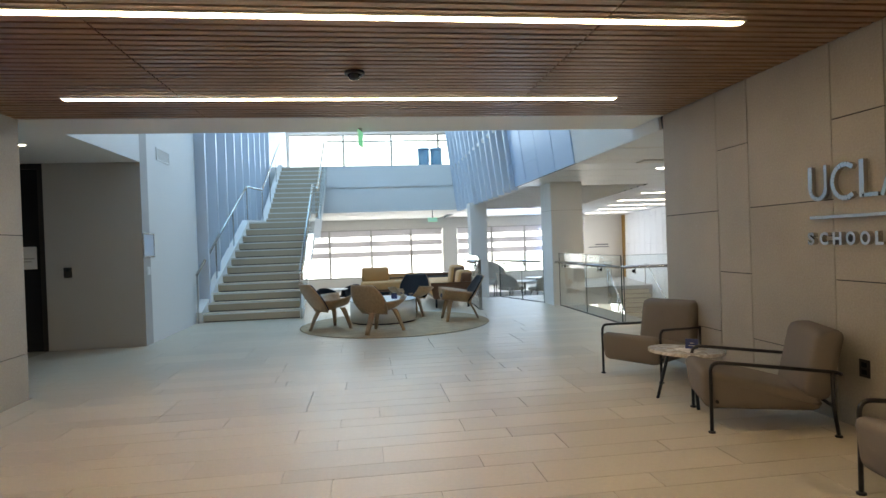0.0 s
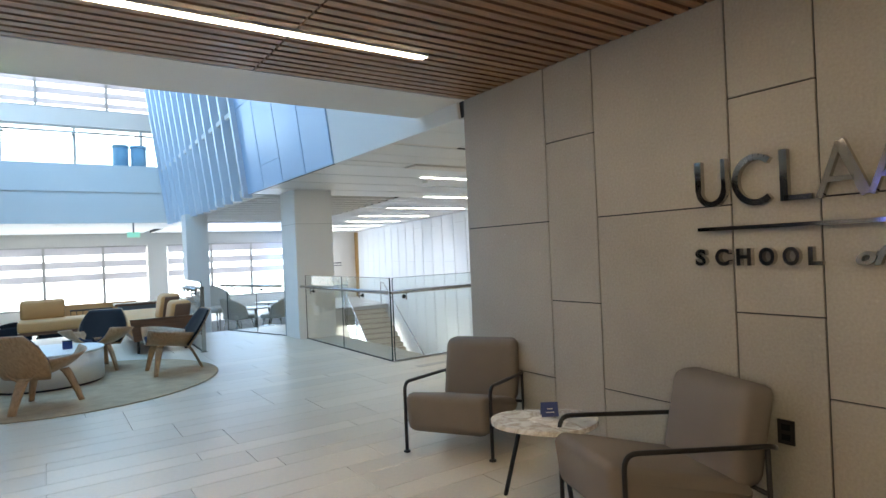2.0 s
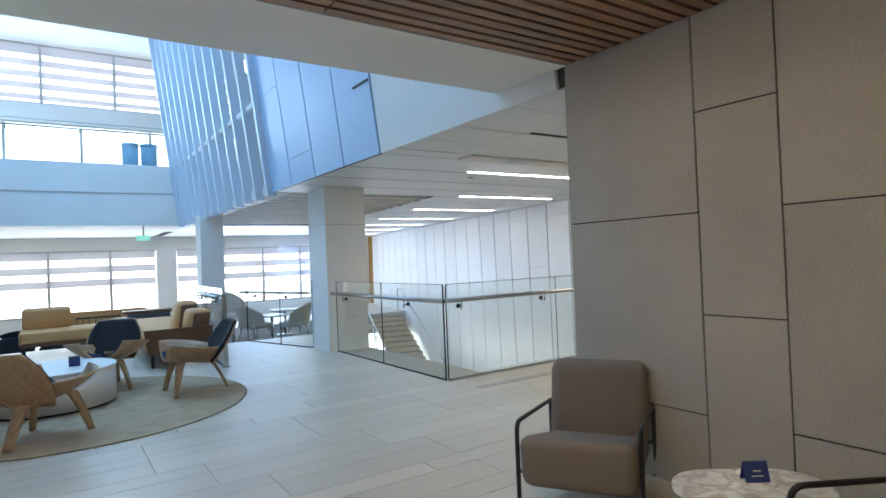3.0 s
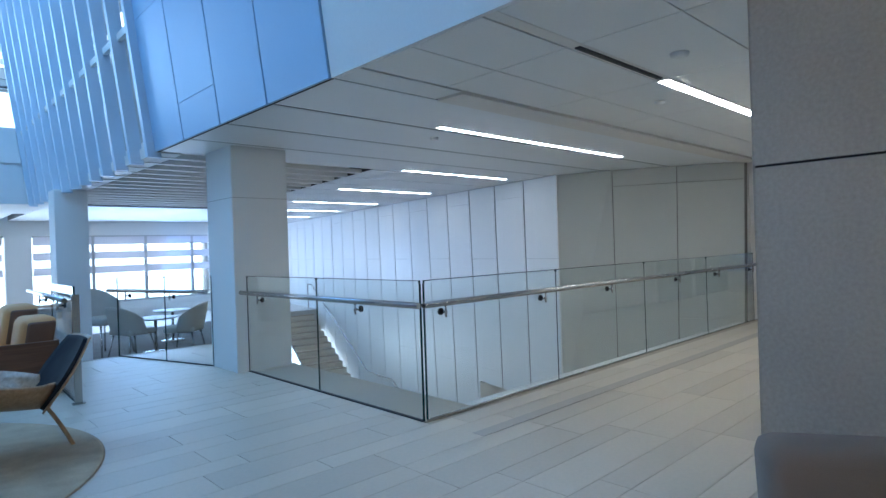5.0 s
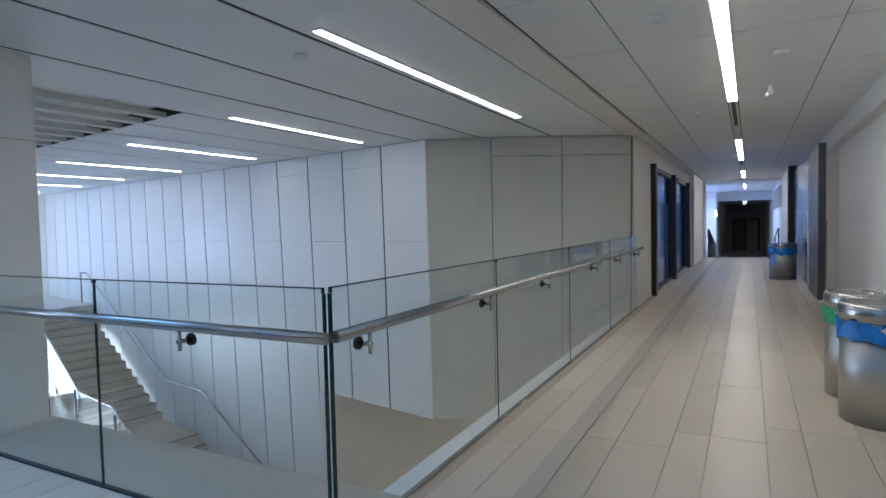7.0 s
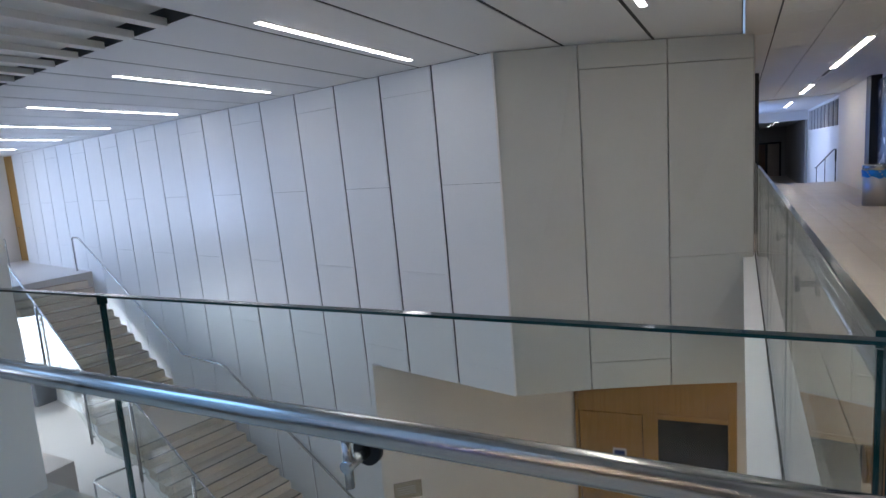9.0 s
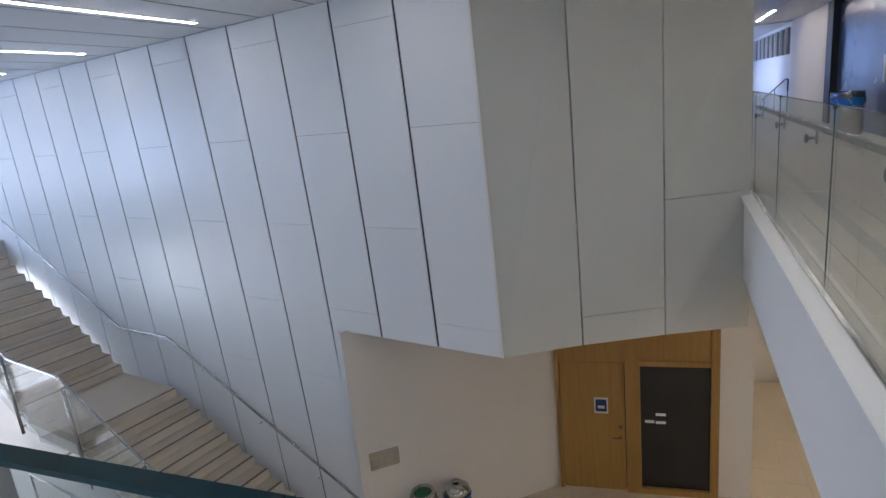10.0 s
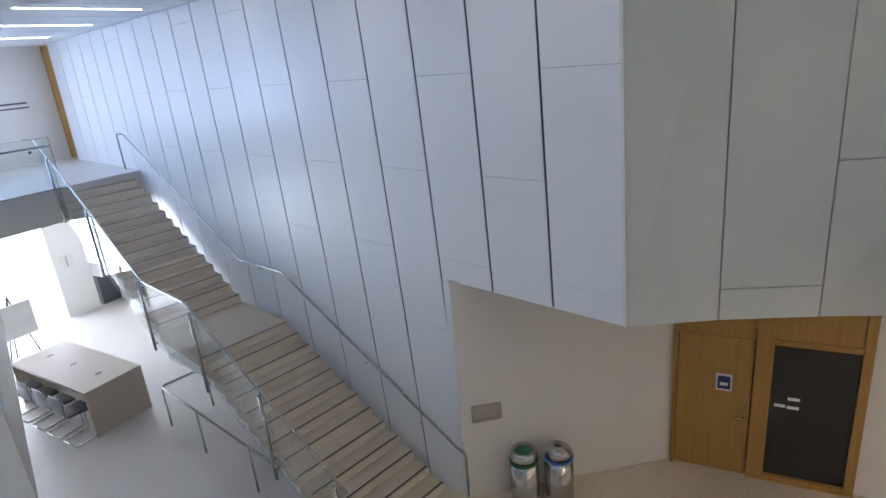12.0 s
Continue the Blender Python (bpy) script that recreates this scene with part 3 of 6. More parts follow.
# steps down and the lower hall past the corridor
BACK = 30.0
lstep = struct("floor_vestibule", boxes((20.4, BACK + 12, 0.0, 3.3, -1.0, -0.9)), M_lowfloor, "lower floor past the corridor", "floor")
for i in range(1, 5):
    part("step", boxes((19.86 + 0.34 * i, 20.2 + 0.34 * i, 0.12, 2.5, -0.99, -0.18 * i)), M_tread, lstep)
struct("wall_vestibule_south", boxes((20.4, BACK, 0.0, 0.2, -0.9, 1.62), (20.4, BACK, 0.0, 0.2, 2.42, 2.6), (20.4, 20.9, 0.0, 0.2, 1.62, 2.42), (BACK - 0.4, BACK, 0.0, 0.2, 1.62, 2.42)), M_white, "white side wall of the lower hall", "wall")
w5 = tagged(thing("window_5", pose(20.9, 0.1, 1.62), "dark clerestory panes over the side wall", "window"), kind="structure")
part("pane", boxes((0.0, 8.7, -0.02, 0.0, 0.0, 0.8)), M_screen, w5, "dark glass")
for i in range(9):
    part("mullion", boxes((1.08 * i - 0.03, 1.08 * i + 0.03, 0.0, 0.07, 0.0, 0.8)), M_whiteplastic, w5)
struct("wall_vestibule_north", boxes((20.2, 20.4, 2.43, 3.3, -0.9, 2.6), (20.4, 22.2, 3.1, 3.3, -0.9, 2.6), (28.6, BACK, 2.5, 3.3, -0.9, 2.6), (22.2, 28.6, 3.1, 3.3, -0.9, 0.1), (22.2, 28.6, 3.1, 3.3, 2.4, 2.6)), M_white, "white wall with a wide window beside the steps", "wall")
w6 = tagged(thing("window_6", pose(22.2, 3.2, 0.1), "wide clear window lighting the lower hall", "window"), kind="structure")
part("window_frame", boxes((0, 6.4, -0.04, 0.04, 0, 0.06), (0, 6.4, -0.04, 0.04, 2.24, 2.3)), M_frame, w6)
for i in range(5):
    part("mullion", boxes((1.585 * i, 1.585 * i + 0.06, -0.04, 0.04, 0.06, 2.24)), M_frame, w6)
part("pane", boxes((0.06, 6.4, -0.004, 0.004, 0.06, 2.24)), M_windowpane, w6).visible_shadow = False
struct("ceiling_vestibule", boxes((20.4, BACK, 0.0, 3.3, 2.5, 2.6), (BACK, BACK + 0.2, 0.0, 2.62, 2.1, 2.6)), M_white, "white ceiling and bulkhead of the lower hall", "ceiling")
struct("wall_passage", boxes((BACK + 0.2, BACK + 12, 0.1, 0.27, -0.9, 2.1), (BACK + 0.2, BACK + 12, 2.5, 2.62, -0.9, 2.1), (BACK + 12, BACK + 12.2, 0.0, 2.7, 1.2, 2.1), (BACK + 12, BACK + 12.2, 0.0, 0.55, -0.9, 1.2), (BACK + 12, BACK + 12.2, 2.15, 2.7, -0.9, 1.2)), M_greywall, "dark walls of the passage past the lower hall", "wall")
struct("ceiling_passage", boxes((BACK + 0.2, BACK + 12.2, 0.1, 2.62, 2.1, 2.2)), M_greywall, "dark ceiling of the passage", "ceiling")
vd = tagged(thing("door_5", pose(BACK + 12.0, 1.35, -0.9), "dark framed glass doors at the end of the passage", "glass door"), kind="structure")
part("door_frame", boxes((0, 0.15, -0.8, -0.7, 0, 2.1), (0, 0.15, 0.7, 0.8, 0, 2.1), (0, 0.15, -0.7, 0.7, 2.0, 2.1), (0, 0.15, -0.06, 0.06, 0, 2.0)), M_blackmetal, vd)
part("pane", boxes((0.06, 0.08, -0.7, -0.06, 0, 2.0)), M_tabletop, vd, "grey glass")
part("pane", boxes((0.06, 0.08, 0.06, 0.7, 0, 2.0)), M_darkwood, vd, "dark brown door leaf")
for x in (31.0, 34.5, 39.0):
    t = thing("downlight", pose(x, 1.35, 2.1), "small round downlight in the passage ceiling", "light fixture", "passage downlights")
    bm = bmesh.new()
    lathe(bm, [(0.11, -0.006), (0.11, 0.0)], 16)
    part("lens", bm, M_downlight, t)
    bm = bmesh.new()
    lathe(bm, [(0.14, -0.004), (0.14, 0.0)], 16)
    part("trim_ring", bm, M_whiteplastic, t)
t = thing("wall_sconce", pose(28.5, 2.5, 1.5, 0, 0, -90), "small glowing white wall lamp beside the steps", "light fixture")
part("shade", soft_box(-0.035, 0.035, -0.07, 0.0, -0.13, 0.13, 0.02), M_downlight, t, "glowing white shade")
part("backplate", boxes((-0.06, 0.06, -0.012, 0.0, -0.1, 0.1)), M_steel, t)
linear_light("linear_light", 22.5, 25.5, 1.26, 1.33, 2.5, M_led, "slim white linear light in the lower hall ceiling")

# void over the lounge
struct("wall_void_east", leaned(boxes((0.0, 0.03, 0.1, 2.745, CEIL, 9.0))), M_white, "plain upper wall at the edge of the void", "wall")
pw = struct("cladding_void_east", leaned(boxes((0.012, 0.03, 2.75, 6.45, CEIL, 9.0))), M_gap, "dark joints between tall metal panels", "wall")
for k in range(4):
    y0 = 2.75 + 0.924 * k
    zz = ([CEIL, 9.0], [CEIL, 9.0], [CEIL, 2.9, 9.0], [CEIL, 4.0, 9.0])[k]
    for z0, z1 in zip(zz, zz[1:]):
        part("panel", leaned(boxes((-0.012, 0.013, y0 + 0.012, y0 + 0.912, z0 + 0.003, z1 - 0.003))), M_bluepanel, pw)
# Small black bar taken for a speaker-like fixture, not a known lamp.
t = thing("panel_spotlight", pose(-0.1, 2.96, 3.33), "small black fixture on the metal panels over the void", "light fixture")
part("housing", boxes((-0.02, 0.06, -0.19, 0.19, -0.012, 0.012)), M_black, t)
part("bracket", boxes((0.06, 0.12, -0.03, 0.03, -0.02, 0.02)), M_black, t)
fins = struct("fin_screen_east", leaned(boxes((-0.03, 0.02, 6.45, 14.3, 3.95, 4.03), (0.02, 0.3, 6.45, 14.3, CEIL, CEIL + 0.12))), M_white, "rail of the tall fin screen beside the void", "screen wall")
for k in range(13):
    y0 = 6.41 + 0.64 * k
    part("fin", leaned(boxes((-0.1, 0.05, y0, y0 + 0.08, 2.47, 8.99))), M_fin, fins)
part("pane", leaned(boxes((0.12, 0.132, 6.45, 14.3, CEIL + 0.12, 9.0))), M_windowpane, fins).visible_shadow = False
struct("wall_upper_east", boxes((3.0, 3.2, 2.75, 14.3, CEIL + 0.6, 9.0), (0.03, 3.0, 2.6, 2.75, CEIL + 0.6, 9.0)), M_white, "upper hall wall behind the fin screen", "wall")
finsw = struct("fin_screen_west", boxes((-6.62, -6.58, 5.8, 14.3, 4.0, 4.12)), M_white, "rail of the tall fin screen beside the stair", "screen wall")
for k in range(10):
    y0 = 5.95 + 0.885 * k
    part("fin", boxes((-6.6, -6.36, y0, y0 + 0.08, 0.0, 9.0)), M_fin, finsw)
struct("bridge", boxes((-10, 0.3, 14.3, 17.3, CEIL, UP), (-6.6, 0.0, 14.26, 14.3, 3.38, UP + 0.04)), M_white, "white bridge on the upper storey", "bridge")
# Closed ceiling added out of view; it has no skylight.
struct("ceiling_upper", boxes((-10, 3.2, 13.0, NORTH + 0.3, 9.0, 9.2), (-10, 3.2, 0.0, 13.0, 9.0, 9.2)), M_white, "closed white ceiling added over the void", "ceiling")
struct("wall_void_south", boxes((-10, 0.03, 0.1, 0.75, 3.3, 9.0)), M_white, "upper wall over the hall edge", "wall")
struct("ceiling_under_bridge", boxes((-10, 0.03, 17.3, NORTH, CEIL, CEIL + 0.3)), M_white, "white ceiling by the north windows", "ceiling")

# columns
def column(name, x0, x1, y0, y1, z0, z1, label):
    bm = bmesh.new()
    box(bm, x0, x1, y0, y1, z0, z1)
    bmesh.ops.bevel(bm, geom=[e for e in bm.edges if abs(e.verts[0].co.z - e.verts[1].co.z) > 1], offset=0.006, segments=2, affect="EDGES")
    return struct(name, bm, M_white, label, "column")


column("column_1", 0.5, 1.17, 5.55, 6.25, CELLAR, CEIL, "square white column beside the glass railing")
struct("trim_column_joint", boxes((0.4985, 1.1715, 5.5485, 6.2515, 1.949, 1.955)), M_greywall, "thin grey joint round the white column", "trim")
column("column_2", -0.2, 0.3, 11.0, 11.5, LOW, CEIL, "square white column by the sunken seats")

# north window wall
bm = bmesh.new()
WX = [-10.0, -5.0, -3.05, -1.28, 0.14]
box(bm, -10.5, -6.5, NORTH, NORTH + 0.3, LOW, 9.0)
box(bm, -6.5, 7.0, NORTH, NORTH + 0.3, 2.08, 4.4)
box(bm, 7.0, 11, NORTH, NORTH + 0.3, 2.56, 4.4)
box(bm, -6.5, 7.0, NORTH, NORTH + 0.3, LOW, -0.1)
box(bm, 0.2, 0.85, NORTH - 0.15, NORTH + 0.3, -0.1, 2.08)
box(bm, 3.2, 11, NORTH, NORTH + 0.3, 4.4, 9.0)
box(bm, -6.5, 3.2, NORTH - 0.06, NORTH + 0.3, 6.4, 7.0)
struct("wall_north", bm, M_white, "white wall with a long band of windows", "wall")


def window(name, x0, x1, z0, z1, mullions, shade_rows, label):
    w = tagged(thing(name, pose(0, NORTH + 0.1, 0), label, "window"), kind="structure")
    part("window_frame", boxes((x0, x1, -0.04, 0.04, z0, z0 + 0.06), (x0, x1, -0.04, 0.04, z1 - 0.06, z1)), M_frame, w)
    for m in mullions:
        part("mullion", boxes((m - 0.045, m + 0.045, -0.07, 0.04, z0 + 0.06, z1 - 0.06)), M_frame, w)
    edges = [x0 + 0.0] + list(mullions) + [x1]
    for a, b in zip(edges, edges[1:]):
        pane = part("pane", boxes((a + 0.035, b - 0.035, -0.004, 0.004, z0 + 0.06, z1 - 0.06)), M_windowpane, w)
        pane.visible_shadow = False
        for s0, s1 in shade_rows:
            part("shade_band", boxes((a + 0.04, b - 0.04, -0.085, -0.082, s0, s1)), M_shade, w, "translucent striped roller shade")
    return w


SH = ((1.78, 2.04), (1.32, 1.56), (0.86, 1.10))
window("window_1", -6.5, 0.2, -0.1, 2.08, (-4.9, -3.05, -1.25), SH, "wide window with striped roller shades half down")
window("window_2", 0.85, 7.0, -0.1, 2.08, (2.5, 4.07, 5.6), SH, "wide window with striped roller shades half down")
window("window_3", -6.5, 3.2, 4.4, 6.4, (-4.14, -2.0, 0.14, 2.2), (), "low row of upper windows behind the bridge")
window("window_4", -6.5, 3.2, 7.0, 9.0, (-5.25, -3.1, -0.95, 1.2), ((8.62, 8.92), (8.24, 8.46), (7.86, 8.08), (7.48, 7.7), (7.12, 7.3)), "high clerestory windows with striped shades")
# far wall with the oak door at the stair head
struct("wall_stair_head", boxes((6.8, 10.2, HEAD, HEAD + 0.2, LOW, CEIL), (6.8, 7.0, NORTH + 0.3, HEAD, LOW, -0.1), (6.8, 7.0, NORTH + 0.3, HEAD, 2.1, CEIL), (9.86, 10.2, 21.7, HEAD, LOW, CEIL)), M_warmwhite, "warm white wall with a small sign", "wall")

# Side window added without a known counterpart, to go with the fill lamp.
w7 = tagged(thing("window_7", pose(6.9, 20.8, -0.1), "clear side window added to light the stair head", "window"), kind="structure")
part("window_frame", boxes((-0.03, 0.03, 0.0, 1.82, 0.0, 0.06), (-0.03, 0.03, 0.0, 1.82, 2.14, 2.2), (-0.03, 0.03, 0.0, 0.06, 0.06, 2.14), (-0.03, 0.03, 1.76, 1.82, 0.06, 2.14)), M_frame, w7)
part("pane", boxes((-0.004, 0.004, 0.06, 1.76, 0.06, 2.14)), M_windowpane, w7).visible_shadow = False

# ---- storey below ----
struct("wall_below_north", boxes((-3, 2.0, 22.4, 22.6, CELLAR, -1.4), (7.7, 8.6, 20.9, 21.3, CELLAR, -1.4), (2.0, 16, 22.4, 22.6, -2.0, -1.4), (11.0, 16, 22.4, 22.6, CELLAR, -2.0)), M_white, "white wall below with wide openings", "wall")
# Walls added to close the storey below against stray daylight.
struct("wall_below_sides", boxes((-3.2, -3, -1, 22.6, CELLAR, -0.9), (-3, 16, -1.2, -1, CELLAR, -0.9), (12.5, 12.7, -1, 2.3, CELLAR, -0.9)), M_warmwhite, "plain walls added to close off the storey below", "wall")
struct("slab_cap", boxes((1.2, 7.68, 2.62, 2.74, -0.04, 0.0), (1.2, 7.68, 2.62, 2.70, -0.9, -0.04)), M_white, "white cap along the slab edge", "slab edge")
struct("backdrop", boxes((-30, 30, 27.0, 27.1, -6, 14)), M_daylight, "bright hazy daylight outside the windows", "backdrop")
struct("ground", boxes((-300, 300, 22.6, 500, CELLAR - 0.4, CELLAR - 0.1)), M_lowfloor, "pale paved terrace outside", "ground")

# Fixtures added out of view and spread to brighten the storey below.
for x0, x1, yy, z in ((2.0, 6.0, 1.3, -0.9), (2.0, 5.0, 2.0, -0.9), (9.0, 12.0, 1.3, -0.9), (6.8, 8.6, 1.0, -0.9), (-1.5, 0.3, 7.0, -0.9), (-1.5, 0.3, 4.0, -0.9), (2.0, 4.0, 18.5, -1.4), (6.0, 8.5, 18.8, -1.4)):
    linear_light("linear_light", x0, x1, yy - 0.05, yy + 0.05, z, M_ledwarm, "unseen linear light added to brighten the storey below")


# ---- stairwell walls ----
def wx(y, z):
    return 5.0197 + 0.2101 * y + 0.0375 * z


def jy(k, z):
    """Place of the k-th upright joint at height z: the joints lean a little."""
    return 5.27 + 0.886 * k + (0.03 + 0.014 * min(k, 5)) * (z - 2.5)


bm = bmesh.new()
for (ya, yb, zb) in ((5.32, 7.5, -1.47), (7.5, 21.75, CELLAR)):
    hexa(bm, [(wx(ya, zb) + 0.014, ya, zb), (wx(ya, zb) + 0.4, ya, zb), (wx(yb, zb) + 0.4, yb, zb), (wx(yb, zb) + 0.014, yb, zb)],
         [(wx(ya, CEIL) + 0.014, ya, CEIL + 0.02), (wx(ya, CEIL) + 0.4, ya, CEIL + 0.02), (wx(yb, CEIL) + 0.4, yb, CEIL + 0.02), (wx(yb, CEIL) + 0.014, yb, CEIL + 0.02)])
panels = struct("wall_stairwell_east", bm, M_groove, "dark joints behind the leaning panel wall", "wall")
for k in range(19):
    zb = -1.48 if k < 3 else CELLAR
    cuts = [1.06, -1.18, -3.4] if k % 2 == 0 else [2.23, -0.07, -2.2]
    zs = [CEIL - 0.005] + [c for c in cuts if c > zb + 0.2] + [zb]
    for z1, z0 in zip(zs, zs[1:]):
        g = 0.015
        q = []
        for z in (z0 + 0.0018, z1 - 0.0018):
            a, b = jy(k, z) + g, jy(k + 1, z) - g
            q.append([(wx(a, z), a, z), (wx(a, z) + 0.014, a, z), (wx(b, z) + 0.014, b, z), (wx(b, z), b, z)])
        bm = bmesh.new()
        hexa(bm, q[0], q[1])
        part("panel", bm, M_panel, panels)

bm = bmesh.new()
hexa(bm, [(wx(7.47, CELLAR) + 0.0, 7.47, CELLAR), (wx(7.47, CELLAR) + 0.42, 7.47, CELLAR), (wx(7.5, CELLAR) + 0.42, 7.497, CELLAR), (wx(7.5, CELLAR), 7.497, CELLAR)],
     [(wx(7.47, -1.47), 7.47, -1.47), (wx(7.47, -1.47) + 0.42, 7.47, -1.47), (wx(7.5, -1.47) + 0.42, 7.497, -1.47), (wx(7.5, -1.47), 7.497, -1.47)])
bm2 = bmesh.new()
q = []
for z in (CELLAR + 0.002, -1.484):
    a, b = 7.502, jy(3, z) - 0.012
    q.append([(wx(a, z), a, z), (wx(a, z) + 0.014, a, z), (wx(b, z) + 0.014, b, z), (wx(b, z), b, z)])
hexa(bm2, q[0], q[1])
part("panel", bm2, M_panel, panels)
struct("trim_panel_end", bm, M_warmwhite, "white trim closing the end of the panel wall", "trim")
TOPS = [(6.225, 5.262), (6.57, 4.39), (7.06, 3.5), (7.56, 2.63)]
BOTS = [(6.05, 5.145), (6.50, 4.35), (6.90, 3.50), (7.25, 2.63)]
bm = bmesh.new()
hexa(bm, [(6.20, 5.15, -1.47), (7.36, 2.63, -1.47), (7.9, 2.75, -1.47), (6.6, 5.3, -1.47)], [(6.32, 5.22, CEIL), (7.66, 2.63, CEIL), (7.9, 2.75, CEIL), (6.6, 5.3, CEIL)])
beige = struct("wall_stairwell_south", bm, M_beigejoint, "dark joints behind beige wall panels", "wall")
for k in range(3):
    (ax, ay), (bx, by) = TOPS[k], TOPS[k + 1]
    (cx, cy), (dx, dy) = BOTS[k], BOTS[k + 1]
    cuts = {0: [], 1: [2.25, -1.15], 2: [2.25, 0.05]}[k]
    zs = [CEIL - 0.005] + cuts + [-1.48]
    for z1, z0 in zip(zs, zs[1:]):
        q = []
        for z in (z0 + 0.004, z1 - 0.004):
            s = (z + 1.48) / (CEIL + 1.48)
            p, r = Vector((cx + (ax - cx) * s, cy + (ay - cy) * s, z)), Vector((dx + (bx - dx) * s, dy + (by - dy) * s, z))
            u = (r - p).normalized()
            n = Vector((-u.y, u.x, 0)) * 0.04
            p, r = p + u * 0.007, r - u * 0.007
            q.append([p, r, r + n, p + n])
        bm = bmesh.new()
        hexa(bm, q[0], q[1])
        part("panel", bm, M_beigepanel, beige)
bm = bmesh.new()
q = []
for z in (-1.48, CEIL - 0.005):
    a = jy(0, z)
    x = wx(a, z)
    q.append([(x - 0.007, a - 0.014), (x + 0.03, a - 0.014), (x + 0.03, a + 0.011), (x - 0.004, a + 0.011)])
hexa(bm, [(x, y, -1.48) for x, y in q[0]], [(x, y, CEIL - 0.005) for x, y in q[1]])
struct("trim_panel_corner", bm, M_warmwhite, "slim pale trim where the two panel walls meet", "trim")
bm = bmesh.new()
prism(bm, [(6.15, 5.2), (6.55, 4.4), (6.95, 3.53), (7.32, 2.63), (9.0, 2.4), (9.0, 5.4), (6.75, 7.6), (6.6, 7.52)], -1.465, -1.3)
struct("soffit_below_panels", bm, M_warmwhite, "plain soffit under the folded panels", "ceiling")
bm = bmesh.new()
prism(bm, [(6.42, 7.44), (8.43, 5.08), (8.7, 5.2), (6.66, 7.6)], CELLAR, -1.46)
prism(bm, [(8.66, 2.82), (8.69, 2.38), (12.6, 2.38), (12.6, 2.9), (8.9, 2.9)], CELLAR, -0.9)
struct("wall_below_east", bm, M_warmwhite, "warm white wall of the storey below", "wall")

# oak door with sidelight in the storey below
ang = math.degrees(math.atan2(5.08 - 2.82, 8.43 - 8.66))
od = tagged(thing("door_2", pose(8.66, 2.82, CELLAR, 0, 0, ang), "honey oak door with dark glass sidelight and oak transom", "door"), kind="structure")
Wd = math.hypot(0.23, 2.26)
part("door_frame", boxes((0, 0.11, -0.05, 0.08, 0, 3.3), (Wd - 0.05, Wd, -0.05, 0.08, 0, 3.3), (1.06, 1.27, -0.05, 0.08, 0, 3.3), (0.11, 1.06, -0.05, 0.08, 0, 0.1), (0.11, 1.06, -0.04, 0.07, 2.12, 2.2)), M_oakdoor, od)
part("transom", boxes((1.27, Wd - 0.05, -0.02, 0.05, 2.16, 3.3), (0.11, 1.06, -0.02, 0.05, 2.2, 3.3)), M_oakdoor, od)
part("reveal", boxes((1.27, Wd - 0.05, -0.045, -0.035, 0.0, 2.16)), M_gap, od)
leaf = part("door_leaf", boxes((1.282, Wd - 0.062, -0.03, 0.03, 0.01, 2.145)), M_oakdoor, od)
part("pane", boxes((0.11, 1.06, 0.0, 0.02, 0.1, 2.12)), M_screen, od, "dark glass")
bm = bmesh.new()
rod(bm, (1.35, 0.03, 0.94), (1.35, 0.09, 0.94), 0.012)
rod(bm, (1.35, 0.085, 0.94), (1.48, 0.085, 0.94), 0.011)
part("door_handle", bm, M_steel, leaf, "steel lever handle")
bm = bmesh.new()
rod(bm, (1.35, 0.028, 1.1), (1.35, 0.045, 1.1), 0.028)
part("lock", bm, M_steel, leaf, "round steel lock")
t = thing("door_notice", od.matrix_world @ pose(1.62, 0.034, 1.45), "small blue and white notice on the oak door", "notice")
part("sheet", boxes((-0.1, 0.1, 0, 0.004, -0.13, 0.13)), M_whiteplastic, t)
part("print", boxes((-0.08, 0.08, 0.004, 0.006, -0.1, 0.1)), M_card, t, "dark blue print")
part("print_mark", boxes((-0.05, 0.05, 0.006, 0.007, -0.05, 0.0)), M_whiteplastic, t)
for a, b, z in ((0.71, 0.85, 1.2), (0.71, 0.85, 1.33), (0.87, 1.0, 1.21)):
    t = thing("sticker", od.matrix_world @ pose((a + b) / 2, 0.022, z), "small white sticker on the dark glass", "sticker", "door stickers")
    part("sheet", boxes((-(b - a) / 2, (b - a) / 2, 0, 0.003, -0.022, 0.022)), M_whiteplastic, t)

u = Vector((8.43 - 6.42, 5.08 - 7.44, 0)).normalized()
angw = math.degrees(math.atan2(u.y, u.x))
t = thing("wall_plaque", pose(6.42 + u.x * 0.35, 7.44 + u.y * 0.35, -3.42, 0, 0, angw), "grey plaque with fine print on a white wall", "sign")
part("plate", boxes((-0.21, 0.21, -0.02, 0.0, -0.13, 0.13)), M_steel, t)
part("print", boxes(*[(-0.17, 0.12, -0.022, -0.02, 0.05 - 0.035 * i, 0.06 - 0.035 * i) for i in range(4)]), M_greywall, t)


# ---- lower stair along the panel wall ----
def stair_at(y, off):
    """Point of the stair's plan: y along the wall, off away from it."""
    return Vector((wx(y, -2.6) - 0.05, y, 0)) + Vector((-0.9786, 0.2058, 0)) * off


